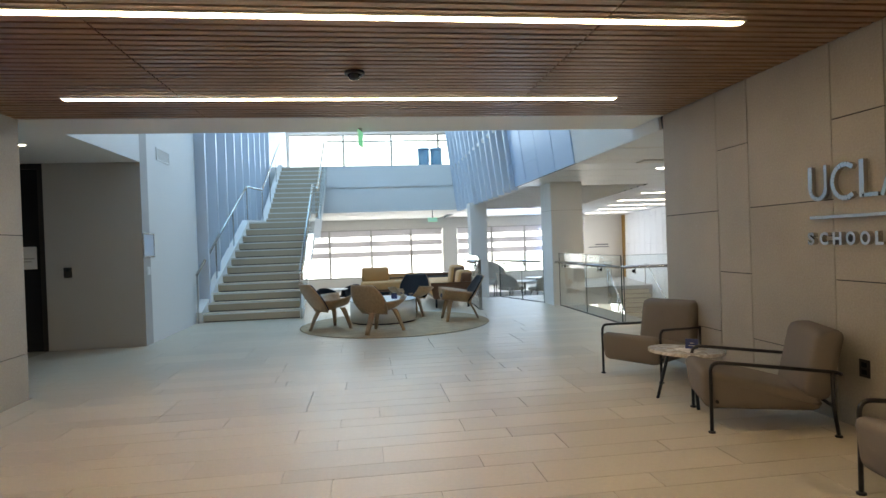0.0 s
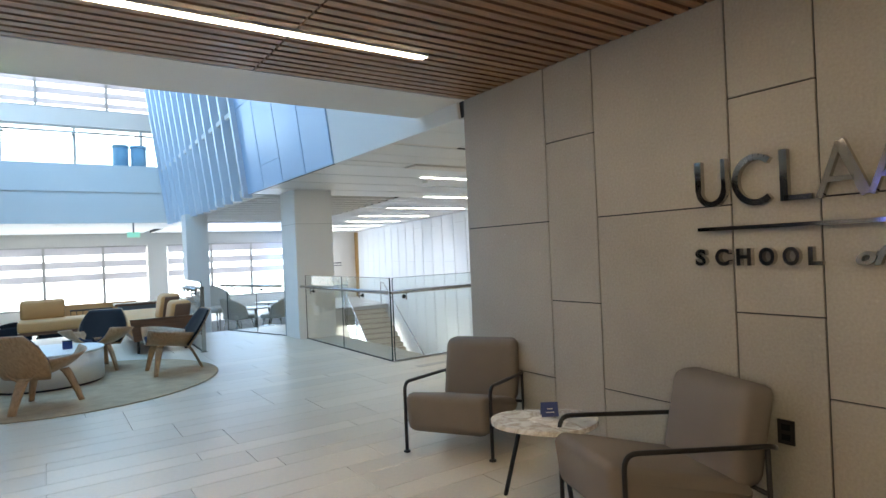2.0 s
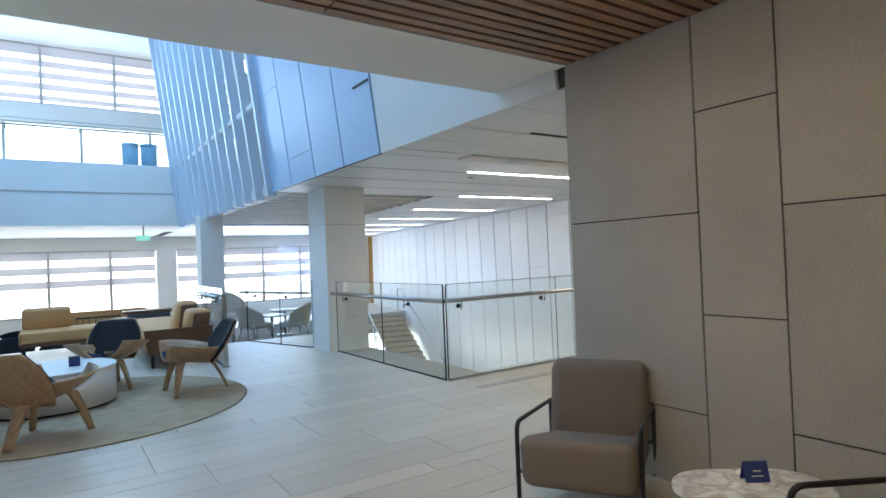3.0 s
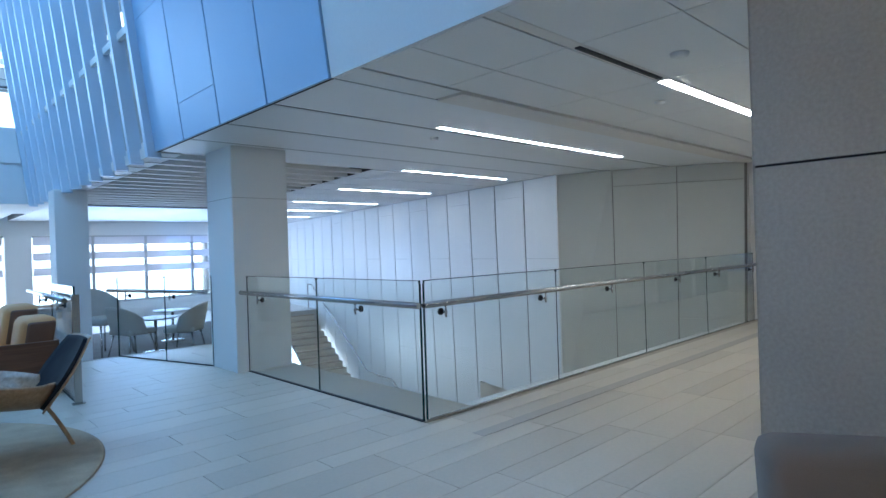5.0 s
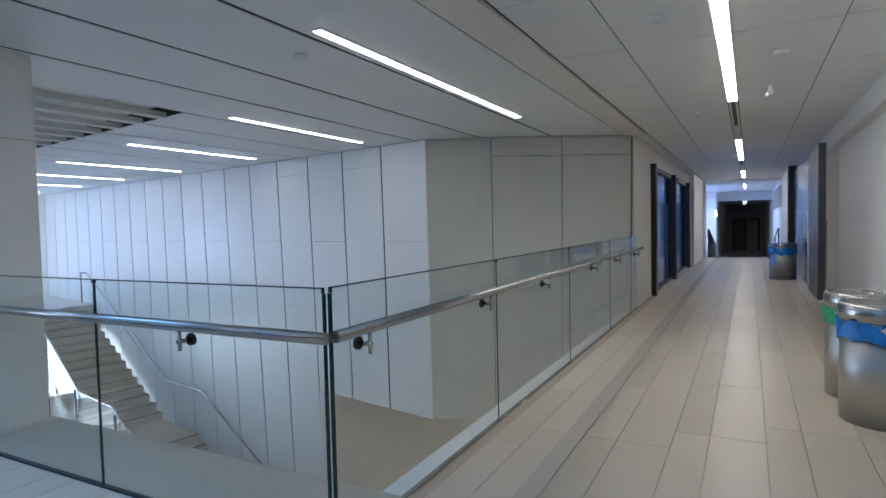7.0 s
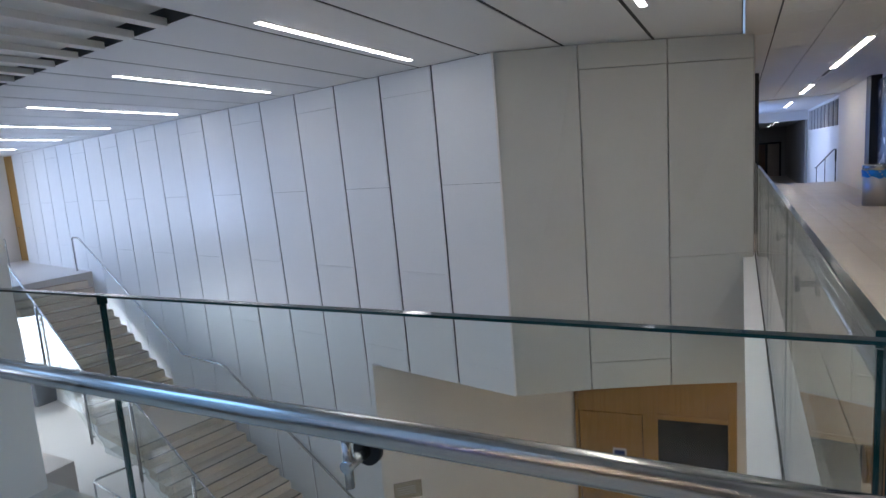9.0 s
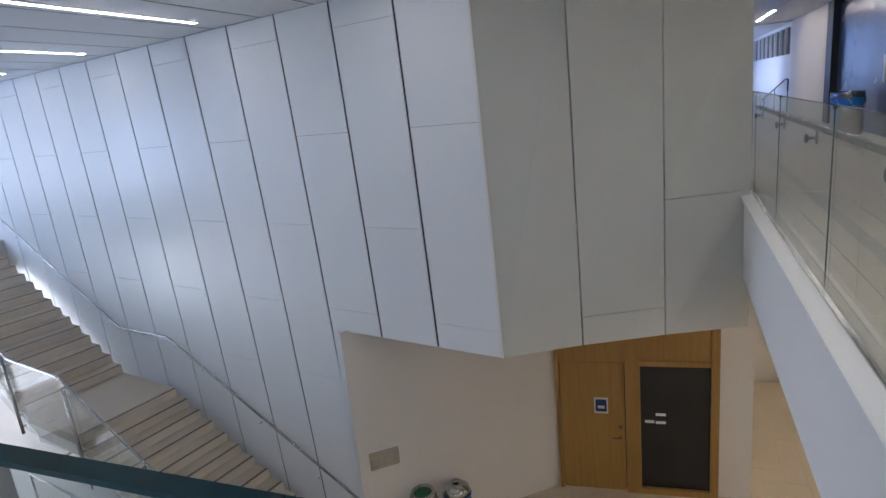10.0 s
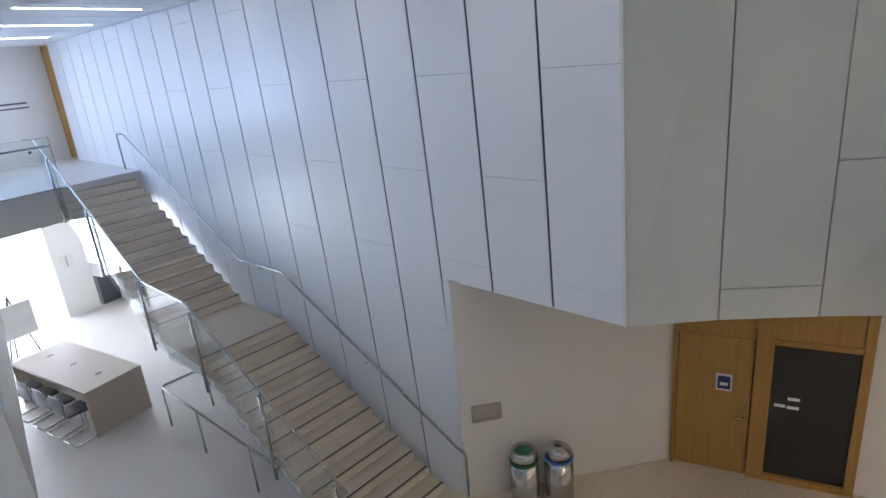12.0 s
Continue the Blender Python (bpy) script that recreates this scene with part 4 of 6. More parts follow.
WI, WS = 0.12, 1.74       # inner and outer edge, away from the wall
G1, R1, G2, R2 = 0.3014, (LOW + 2.99) / 15, 0.295, 1.79 / 13
steps = []
y, z = 17.2, LOW
for i in range(14):
    z -= R1
    steps.append((y, y - G1, z))
    y -= G1
steps.append((y, 11.35, -2.99))
y, z = 11.35, -2.99
for i in range(12):
    z -= R2
    steps.append((y, y - G2, z))
    y -= G2
lstair = thing("staircase", pose(0, 0, 0), "pale stone staircase with glass balustrade along the panel wall", "staircase")
for ya, yb, z in steps:
    bm = bmesh.new()
    p = [stair_at(ya, WI), stair_at(ya, WS), stair_at(yb, WS), stair_at(yb, WI)]
    hexa(bm, [(q.x, q.y, z - 0.158) for q in p], [(q.x, q.y, z) for q in p])
    st = part("step", bm, M_tread, lstair)
    bm = bmesh.new()
    p = [stair_at(yb, WI + 0.005), stair_at(yb, WS - 0.005), stair_at(yb - 0.005, WS - 0.005), stair_at(yb - 0.005, WI + 0.005)]
    hexa(bm, [(q.x, q.y, z - 0.15) for q in p], [(q.x, q.y, z - 0.012) for q in p])
    part("riser", bm, M_riser, st, "stone riser lightened against the shade")
    bm = bmesh.new()
    p = [stair_at(yb + 0.036, WI + 0.01), stair_at(yb + 0.036, WS - 0.02), stair_at(yb + 0.006, WS - 0.02), stair_at(yb + 0.006, WI + 0.01)]
    hexa(bm, [(q.x, q.y, z - 0.004) for q in p], [(q.x, q.y, z + 0.003) for q in p])
    part("nosing", bm, M_nosing_shade, st, "dark grip strip")
bm = bmesh.new()
for (ya, za), (yb, zb) in (((17.2, LOW), (12.98, -2.99)), ((12.98, -2.99), (11.35, -2.99)), ((11.35, -2.99), (7.85, CELLAR + 0.2))):
    a0, a1, b0, b1 = stair_at(ya, WI + 0.06), stair_at(ya, WS - 0.06), stair_at(yb, WI + 0.06), stair_at(yb, WS - 0.06)
    hexa(bm, [(a0.x, a0.y, za - 0.55), (a1.x, a1.y, za - 0.55), (b1.x, b1.y, zb - 0.4), (b0.x, b0.y, zb - 0.4)],
         [(a0.x, a0.y, za - 0.18), (a1.x, a1.y, za - 0.18), (b1.x, b1.y, zb - 0.18), (b0.x, b0.y, zb - 0.18)])
part("stringer", bm, M_white, lstair)
# balustrade of the lower stair
path = [(17.3, LOW), (12.98, -2.99), (11.35, -2.99), (7.75, CELLAR + 0.14)]
for (ya, za), (yb, zb) in zip(path, path[1:]):
    n = 3 if abs(ya - yb) > 2 else 1
    for i in range(n):
        s0, s1 = i / n, (i + 1) / n
        y0, y1, z0, z1 = ya + (yb - ya) * s0, ya + (yb - ya) * s1, za + (zb - za) * s0, za + (zb - za) * s1
        a, b = stair_at(y0 - 0.03, WS + 0.03), stair_at(y1 + 0.03, WS + 0.03)
        bm = bmesh.new()
        hexa(bm, [(a.x, a.y, z0 - 0.3), (a.x - 0.012, a.y, z0 - 0.3), (b.x - 0.012, b.y, z1 - 0.3), (b.x, b.y, z1 - 0.3)],
             [(a.x, a.y, z0 + 0.98), (a.x - 0.012, a.y, z0 + 0.98), (b.x - 0.012, b.y, z1 + 0.98), (b.x, b.y, z1 + 0.98)])
        pane = part("pane", bm, M_pane, lstair)
        pane.visible_shadow = False
for yy, zz in ((16.66, -0.97), (14.98, -1.85), (13.12, -2.92), (11.18, -3.07), (9.44, -3.86), (7.95, -4.58)):
    bm = bmesh.new()
    p = stair_at(yy, WS + 0.075)
    rod(bm, (p.x, p.y, zz - 0.42), (p.x, p.y, zz + 0.97), 0.026)
    for h in (-0.3, -0.1):
        rod(bm, (p.x, p.y, zz + h), (p.x + 0.07, p.y, zz + h), 0.012)
    part("post", bm, M_steel, lstair)
bm = bmesh.new()
pts = [stair_at(yy, WS + 0.04) + Vector((0, 0, zz + 1.0)) for yy, zz in [(18.2, LOW)] + path]
tube(bm, rounded(pts, 0.1), 0.02)
part("handrail", bm, M_steel, lstair, "steel handrail")
bm = bmesh.new()
pts = [stair_at(yy, 0.02) + Vector((0, 0, zz)) for yy, zz in ((17.75, LOW), (17.75, LOW + 0.86), (17.35, LOW + 0.86), (12.9, -2.13), (11.4, -2.1), (7.55, CELLAR + 0.78), (7.42, CELLAR + 0.76), (7.42, CELLAR + 0.02))]
tube(bm, rounded(pts, 0.08), 0.019)
for yy, zz in ((16.2, -0.5), (14.6, -1.28), (13.3, -1.95), (12.2, -2.13), (10.6, -2.52), (9.4, -3.2), (8.3, -3.85)):
    p = stair_at(yy, 0.0)
    rod(bm, (p.x + 0.06, p.y, zz - 0.05), (p.x - 0.02, p.y, zz - 0.04), 0.01)
part("handrail", bm, M_steel, lstair, "steel wall handrail with brackets")


# ---- glass railings on the hall level ----
def glass_rail(name, p0, p1, joints, brackets, side, label, h=1.07, hz=0.89, base=0.0, ext0=0.0, ext1=0.0, channel=None, jointm=None):
    p0, p1 = Vector((*p0, base)), Vector((*p1, base))
    d = (p1 - p0)
    L = d.length
    t = thing(name, pose(*p0, 0, 0, math.degrees(math.atan2(d.y, d.x))), label, "railing")
    js = [0.0] + list(joints) + [L]
    for a, b in zip(js, js[1:]):
        pane = part("pane", boxes((a + 0.006, b - 0.006, -0.009, 0.009, 0.0, h - 0.002)), M_pane, t)
        pane.visible_shadow = False
        part("pane_edge", boxes((a + 0.006, b - 0.006, -0.009, 0.009, h - 0.002, h + 0.003), (a + 0.0035, a + 0.006, -0.009, 0.009, h - 0.02, h + 0.003), (b - 0.006, b - 0.0035, -0.009, 0.009, h - 0.02, h + 0.003)), M_glassedge, pane, "dark green polished glass edge")
    for j in js:
        part("joint", boxes((j - 0.003, j + 0.003, -0.0085 if j == 0 else (-0.003 if jointm else -0.006), 0.0085 if j == 0 else (0.003 if jointm else 0.006), 0.011, h - 0.021)), M_glassedge, t, "grey-green glass joint")
    part("channel", boxes((0, L, -0.014, 0.014, 0.0, 0.010)), channel or M_gap, t)
    bm = bmesh.new()
    tube(bm, [(-ext0, side * 0.075, hz), (L + ext1, side * 0.075, hz)], 0.024, 14)
    part("handrail", bm, M_steel, t, "brushed steel handrail")
    for s in brackets:
        bm = bmesh.new()
        rod(bm, (s, side * 0.02, hz - 0.07), (s, side * 0.085, hz - 0.07), 0.011)
        rod(bm, (s, side * 0.075, hz - 0.11), (s, side * 0.075, hz - 0.02), 0.008)
        br = part("bracket", bm, M_steel, t)
        bm = bmesh.new()
        rod(bm, (s, side * 0.008, hz - 0.07), (s, side * 0.022, hz - 0.07), 0.028, 16)
        part("disc", bm, M_black, br, "black fixing disc on the glass")
    return t


glass_rail("glass_railing", (0.637, 2.605), (0.637, 5.55), [1.475], [0.75, 2.55], 1, "clear glass railing with brushed steel handrail above the stairwell", ext0=0.07, ext1=0.2)
glass_rail("glass_railing", (0.672, 2.605), (7.68, 2.605), [1.71, 3.46, 5.22], [0.16, 1.44, 2.61, 4.24, 5.47, 6.8], -1, "clear glass railing with brushed steel handrail along the corridor", ext0=0.07, ext1=0.12, channel=M_steel, jointm=True)
glass_rail("glass_railing", (-0.05, 8.0), (0.5, 6.2), [1.0], [0.3, 1.2], -1, "glass railing beside the sunken seating area", ext0=0.1)
glass_rail("glass_railing", (-1.05, 5.5), (-0.95, 8.1), [1.3], [0.4, 1.6], 1, "glass railing with a steel end post beside the sofa", hz=0.95)
t = thing("railing_post", pose(-1.05, 5.45, 0), "flat steel end post of a glass railing", "railing post")
part("post", boxes((-0.03, 0.03, -0.012, 0.012, 0, 1.0)), M_steel, t)
part("foot", boxes((-0.05, 0.05, -0.03, 0.03, 0, 0.012)), M_steel, t)
glass_rail("glass_railing", (1.15, 6.4), (5.0, 17.0), [2, 4, 6, 8, 10], [1, 3, 5, 7, 9], 1, "glass railing between the sunken floor and the stairwell", base=LOW)
glass_rail("glass_railing", (5.2, 17.15), (6.8, 17.15), [], [0.4, 1.2], 1, "glass railing at the stair head", base=LOW)

# ---- stair up to the bridge ----
ust = thing("staircase", pose(0, 0, 0), "pale stone staircase with steel handrails rising to the bridge", "staircase")
X0, X1, R = -5.98, -4.60, 0.17
ust_steps = [(5.6 + 0.3 * i, 5.6 + 0.3 * (i + 1), R * (i + 1)) for i in range(11)] + [(8.9, 10.55, 2.04)] + [(10.55 + 0.31 * i, 10.55 + 0.31 * (i + 1), 2.04 + R * (i + 1)) for i in range(11)] + [(13.96, 14.31, UP)]
def xl(y):
    """West edge of the stair: the lower flight widens towards its foot."""
    return X0 - 0.44 * max(0.0, 1 - (y - 5.5) / 5.05)


for ya, yb, z in ust_steps:
    bm = bmesh.new()
    prism(bm, [(xl(ya), ya), (X1, ya), (X1, yb + 0.02), (xl(yb), yb + 0.02)], z - 0.15, z)
    st = part("step", bm, M_tread, ust)
    part("nosing", boxes((xl(ya), X1, ya - 0.012, ya, z - 0.03, z - 0.004)), M_whiteplastic, st)
    # Dark strip puts the shadow line under each step into the colour.
    part("riser_shade", boxes((xl(ya) + 0.01, X1 - 0.01, ya + 0.03, ya + 0.05, z - R, z - 0.15)), M_nosing_shade, st, "dark strip painted as shade under the step")
bm = bmesh.new()
for west in (True, False):
    for (ya, za), (yb, zb) in (((5.55, 0.0), (8.9, 1.9)), ((8.9, 1.9), (10.55, 1.95)), ((10.55, 1.95), (14.3, 4.0))):
        a0, a1, b0, b1 = (xl(ya) - 0.16, xl(ya), xl(yb) - 0.16, xl(yb)) if west else (X1, X1 + 0.06, X1, X1 + 0.06)
        hexa(bm, [(a0, ya, max(za - 0.3, 0)), (a1, ya, max(za - 0.3, 0)), (b1, yb, zb - 0.32), (b0, yb, zb - 0.32)],
             [(a0, ya, za + 0.2), (a1, ya, za + 0.2), (b1, yb, zb + 0.2), (b0, yb, zb + 0.2)])
part("stringer", bm, M_white, ust)
for west in (True, False):
    def rail_x(y, west=west):
        return xl(y) - 0.05 if west else X1 + 0.03
    bm = bmesh.new()
    tube(bm, rounded([(rail_x(y), y, z) for y, z in ((5.5, 0.92), (8.95, 2.93), (10.4, 2.98), (14.2, 4.98), (15.0, 4.98))], 0.08), 0.026)
    part("handrail", bm, M_steel, ust, "steel handrail")
    for yy, zz in ((5.5, 0.0), (6.6, 0.6), (7.8, 1.3), (8.95, 1.95), (10.4, 2.0), (11.7, 2.68), (13.0, 3.4), (14.2, 4.05)):
        x = rail_x(yy)
        part("post", boxes((x - 0.008, x + 0.008, yy - 0.03, yy + 0.03, zz, zz + 0.92)), M_steel, ust)
for (ya, za), (yb, zb) in (((5.6, 0.1), (8.9, 2.1)), ((10.5, 2.1), (14.2, 4.1))):
    bm = bmesh.new()
    xa = X1 + 0.075
    hexa(bm, [(xa, ya, za), (xa + 0.012, ya, za), (xa + 0.012, yb, zb), (xa, yb, zb)], [(xa, ya, za + 0.8), (xa + 0.012, ya, za + 0.8), (xa + 0.012, yb, zb + 0.8), (xa, yb, zb + 0.8)])
    part("pane", bm, M_pane, ust).visible_shadow = False
glass_rail("glass_railing", (-4.5, 14.4), (0.0, 14.4), [1.5, 3.0], [0.7, 2.2, 3.7], -1, "glass railing along the bridge", base=UP)
for x in (-1.14, -0.69):
    t = thing("recycling_can", pose(x, 14.75, UP), "blue-grey steel recycling can on the bridge", "trash can", "cans on the bridge")
    bm = bmesh.new()
    lathe(bm, [(0.2, 0.0), (0.2, 0.6)], 28)
    part("body", bm, M_bluecan, t)
    bm = bmesh.new()
    lathe(bm, [(0.215, 0.6), (0.22, 0.64), (0.2, 0.68), (0.1, 0.68)], 28)
    part("lid", bm, M_bluecan, t)


# ---- sign on the concrete wall ----
sign = thing("wall_sign", pose(0, -2.08, 0, 0, 0, -90), "raised polished steel lettering on the concrete wall", "sign")
# local axes of the sign: x runs along the wall to the south, y points into the hall
def bar(bm, x0, z0, x1, z1, w, d0=-0.045, d1=-0.012):
    a, b = Vector((x0 * 0.95 + 0.043, 0, z0)), Vector((x1 * 0.95 + 0.043, 0, z1))
    u = (b - a).normalized()
    n = Vector((-u.z, 0, u.x)) * (w / 2)
    v = [bm.verts.new((p.x, dd, p.z)) for dd in (d0, d1) for p in (a - n, b - n, b + n, a + n)]
    for f in ((0, 1, 2, 3), (7, 6, 5, 4), (0, 4, 5, 1), (1, 5, 6, 2), (2, 6, 7, 3), (3, 7, 4, 0)):
        bm.faces.new([v[i] for i in f])


def arc(bm, cx, cz, rx, rz, a0, a1, w, n=18):
    for i in range(n):
        s, e = radians(a0 + (a1 - a0) * i / n), radians(a0 + (a1 - a0) * (i + 1) / n)
        bar(bm, cx + rx * math.cos(s), cz + rz * math.sin(s), cx + rx * math.cos(e), cz + rz * math.sin(e), w)


BZ, CAP = 1.563, 0.25
def glyph(draw):
    bm = bmesh.new()
    draw(bm)
    part("letter", bm, M_mirror, sign)


MARKS = [
    lambda b: (bar(b, 0.02, BZ + 0.09, 0.02, BZ + CAP, 0.036), bar(b, 0.17, BZ + 0.09, 0.17, BZ + CAP, 0.024), arc(b, 0.095, BZ + 0.09, 0.075, 0.075, 180, 360, 0.03)),
    lambda b: arc(b, 0.345, BZ + 0.12, 0.11, 0.115, 50, 310, 0.032),
    lambda b: (bar(b, 0.49, BZ, 0.49, BZ + CAP, 0.036), bar(b, 0.49, BZ + 0.012, 0.62, BZ + 0.012, 0.026)),
    lambda b: (bar(b, 0.65, BZ, 0.745, BZ + CAP, 0.026), bar(b, 0.745, BZ + CAP, 0.85, BZ, 0.042), bar(b, 0.69, BZ + 0.08, 0.805, BZ + 0.08, 0.024)),
    lambda b: (bar(b, 0.87, BZ, 0.965, BZ + CAP, 0.026), bar(b, 0.965, BZ + CAP, 1.075, BZ, 0.042), bar(b, 0.91, BZ + 0.08, 1.03, BZ + 0.08, 0.024)),
    lambda b: (bar(b, 1.12, BZ, 1.12, BZ + 0.18, 0.036), arc(b, 1.185, BZ + 0.115, 0.06, 0.06, 0, 180, 0.03, 10), bar(b, 1.245, BZ, 1.245, BZ + 0.12, 0.036)),
    lambda b: (arc(b, 1.355, BZ + 0.088, 0.07, 0.08, 0, 360, 0.032), bar(b, 1.43, BZ, 1.43, BZ + 0.28, 0.036)),
    lambda b: (arc(b, 1.54, BZ + 0.088, 0.075, 0.08, 0, 310, 0.032), bar(b, 1.47, BZ + 0.09, 1.61, BZ + 0.09, 0.024)),
    lambda b: (bar(b, 1.665, BZ, 1.665, BZ + 0.18, 0.036), arc(b, 1.73, BZ + 0.12, 0.055, 0.055, 60, 180, 0.03, 8)),
    lambda b: (arc(b, 1.84, BZ + 0.127, 0.05, 0.045, 40, 270, 0.03, 12), arc(b, 1.84, BZ + 0.045, 0.05, 0.04, -150, 90, 0.03, 12)),
    lambda b: arc(b, 2.02, BZ + 0.088, 0.08, 0.08, 0, 360, 0.032),
    lambda b: (bar(b, 2.15, BZ, 2.15, BZ + 0.18, 0.036), arc(b, 2.215, BZ + 0.115, 0.06, 0.06, 0, 180, 0.03, 10), bar(b, 2.275, BZ, 2.275, BZ + 0.12, 0.036)),
]
for draw in MARKS:
    glyph(draw)
part("rule", boxes((0.045, 2.22, -0.04, -0.012, 1.436, 1.456)), M_mirror, sign, "long polished steel rule")


def letters(text, x0, x1, z, height, shear=0.0):
    cu = bpy.data.curves.new("lettering", "FONT")
    cu.body, cu.size, cu.extrude, cu.offset, cu.shear = text, height * 1.38, 0.018, 0.004, shear
    cu.space_character = 1.0
    tmp = new("lettering", cu)
    bpy.context.view_layer.update()
    me = bpy.data.meshes.new_from_object(tmp.evaluated_get(bpy.context.evaluated_depsgraph_get()))
    bpy.data.objects.remove(tmp)
    xs_ = [v.co.x for v in me.vertices]
    a, b = min(xs_), max(xs_)
    k = (x1 - x0) / (b - a)
    for v in me.vertices:
        v.co = Vector((x0 + (v.co.x - a) * k, -0.03 - v.co.z, z + v.co.y))
    me.materials.append(M_mirror)
    me.name = "letter"
    ob = new("letter", me)
    ob.parent = sign
    return ob


def row(word, x0, x1, z, h):
    n = len(word)
    step = (x1 - x0) / n
    for i, ch in enumerate(word):
        w = {"M": 0.80, "L": 0.52, "E": 0.52, "S": 0.52, "T": 0.6}.get(ch, 0.66)
        letters(ch, x0 + i * step, x0 + i * step + step * w, z, h)


row("SCHOOL", 0.03, 0.72, 1.254, 0.085)
letters("of", 0.8, 0.94, 1.254, 0.085, 0.3)
row("MANAGEMENT", 1.006, 2.256, 1.254, 0.085)

t = thing("power_outlet", pose(0, -2.53, 0.42, 0, 0, -90), "black outlet plate on the concrete wall", "outlet")
part("plate", boxes((-0.04, 0.04, -0.008, 0.0, -0.06, 0.06)), M_black, t)
part("socket", boxes((-0.02, 0.02, -0.011, -0.008, 0.01, 0.04), (-0.02, 0.02, -0.011, -0.008, -0.04, -0.01)), M_screen, t)
t = thing("card_reader", pose(-7.55, 3.02, 1.12), "black card reader on the grey wall", "card reader")
part("plate", boxes((-0.05, 0.05, -0.03, 0.0, -0.075, 0.075)), M_black, t)
part("lens", boxes((-0.02, 0.02, -0.033, -0.03, 0.02, 0.05)), M_screen, t)
t = thing("air_grille", pose(-6.52, 4.0, 2.93, 0, 0, 90), "white wall air grille with dark slots", "air vent")
part("frame", boxes((-0.3, 0.3, -0.015, 0.0, -0.1, -0.08), (-0.3, 0.3, -0.015, 0.0, 0.08, 0.1), (-0.3, -0.28, -0.015, 0, -0.08, 0.08), (0.28, 0.3, -0.015, 0, -0.08, 0.08)), M_whiteplastic, t)
part("backing", boxes((-0.28, 0.28, -0.006, 0.0, -0.08, 0.08)), M_greywall, t)
for i in range(7):
    part("slat", boxes((-0.28, 0.28, -0.013, -0.006, -0.075 + 0.022 * i, -0.065 + 0.022 * i)), M_whiteplastic, t)
t = thing("notice_board", pose(-6.52, 3.22, 1.48, 0, 0, 90), "pale blue framed notice on the white wall", "notice")
part("sheet", boxes((-0.2, 0.2, -0.012, 0.0, -0.16, 0.16)), mat("pale_blue_print", (0.45, 0.55, 0.66), 0.4, bump=0), t)
part("frame", boxes((-0.22, 0.22, -0.02, 0, 0.16, 0.18), (-0.22, 0.22, -0.02, 0, -0.18, -0.16), (-0.22, -0.2, -0.02, 0, -0.16, 0.16), (0.2, 0.22, -0.02, 0, -0.16, 0.16)), M_steel, t)
t = thing("switch_plate", pose(-6.52, 3.2, 1.1, 0, 0, 90), "white switch plate on the wall", "switch")
part("plate", boxes((-0.06, 0.06, -0.008, 0, -0.06, 0.06)), M_whiteplastic, t)
part("rocker", boxes((-0.02, 0.02, -0.012, -0.008, -0.03, 0.03)), M_whiteplastic, t)
t = thing("exit_sign", pose(-3.3, 0.55, SLAT, 0, 0, 78), "green exit sign hanging from the white soffit", "exit sign")
part("mount", boxes((-0.02, 0.02, -0.02, 0.02, -0.04, 0.0)), M_steel, t)
part("plate", boxes((-0.11, 0.11, -0.005, 0.005, -0.2, -0.03)), M_exit, t, "green translucent plate")
t = thing("exit_sign", pose(-0.95, 14.2, 2.2), "green exit sign on the bridge edge", "exit sign")
part("mount", boxes((-0.02, 0.02, 0.02, 0.06, 0.05, 0.335)), M_steel, t)
part("plate", boxes((-0.16, 0.16, 0.03, 0.05, -0.07, 0.07)), M_exit, t, "green translucent plate")
t = thing("dome_camera", pose(-3.32, -1.57, SLAT), "black dome camera in the oak slat ceiling", "security camera")
bm = bmesh.new()
lathe(bm, [(0.012, -0.06), (0.035, -0.054), (0.05, -0.038), (0.054, -0.022)], 24)
part("dome", bm, M_screen, t, "glossy black dome")
bm = bmesh.new()
lathe(bm, [(0.072, -0.022), (0.076, -0.014), (0.076, 0.0)], 24)
part("base", bm, M_black, t)
# glazed office front in the recess
rd = tagged(thing("door_3", pose(-8.9, 3.05, 0), "dark glazed door in the side recess", "glass door"), kind="structure")
part("door_frame", boxes((0.0, 0.06, -0.03, 0.03, 0, 2.7), (0.98, 1.05, -0.03, 0.03, 0, 2.7), (0.06, 0.98, -0.03, 0.03, 2.62, 2.7)), M_blackmetal, rd)
part("pane", boxes((0.06, 0.98, -0.006, 0.006, 0.0, 2.62)), M_screen, rd, "dark glass")
t = thing("notice_board", pose(-8.05, 3.0, 1.35), "white paper notice on dark glass", "notice")
part("sheet", boxes((-0.1, 0.1, -0.004, 0.0, -0.16, 0.16)), M_whiteplastic, t)
part("print", boxes((-0.07, 0.07, -0.006, -0.004, -0.02, 0.0), (-0.07, 0.03, -0.006, -0.004, -0.06, -0.04)), M_greywall, t)
t = thing("downlight", pose(-7.3, 1.5, SLAT + 0.03), "small round recessed downlight", "light fixture")
bm = bmesh.new()
lathe(bm, [(0.05, -0.004), (0.05, 0.0)], 20)
part("lens", bm, M_downlight, t)
bm = bmesh.new()
lathe(bm, [(0.065, -0.003), (0.065, 0.0)], 20)
part("trim_ring", bm, M_whiteplastic, t)
struct("floor_joint_strip", boxes((0.68, 20.2, 2.03, 2.14, -0.006, 0.002)), M_strip, "dull metal joint cover across the tiles", "joint cover")


t = thing("wall_screen", pose(-6.526, -1.5, 1.75, 0, 0, 90), "large lit blue display on the concrete wall", "screen")
part("bezel", boxes((-0.72, 0.72, -0.05, 0.0, -0.42, 0.42)), M_black, t)
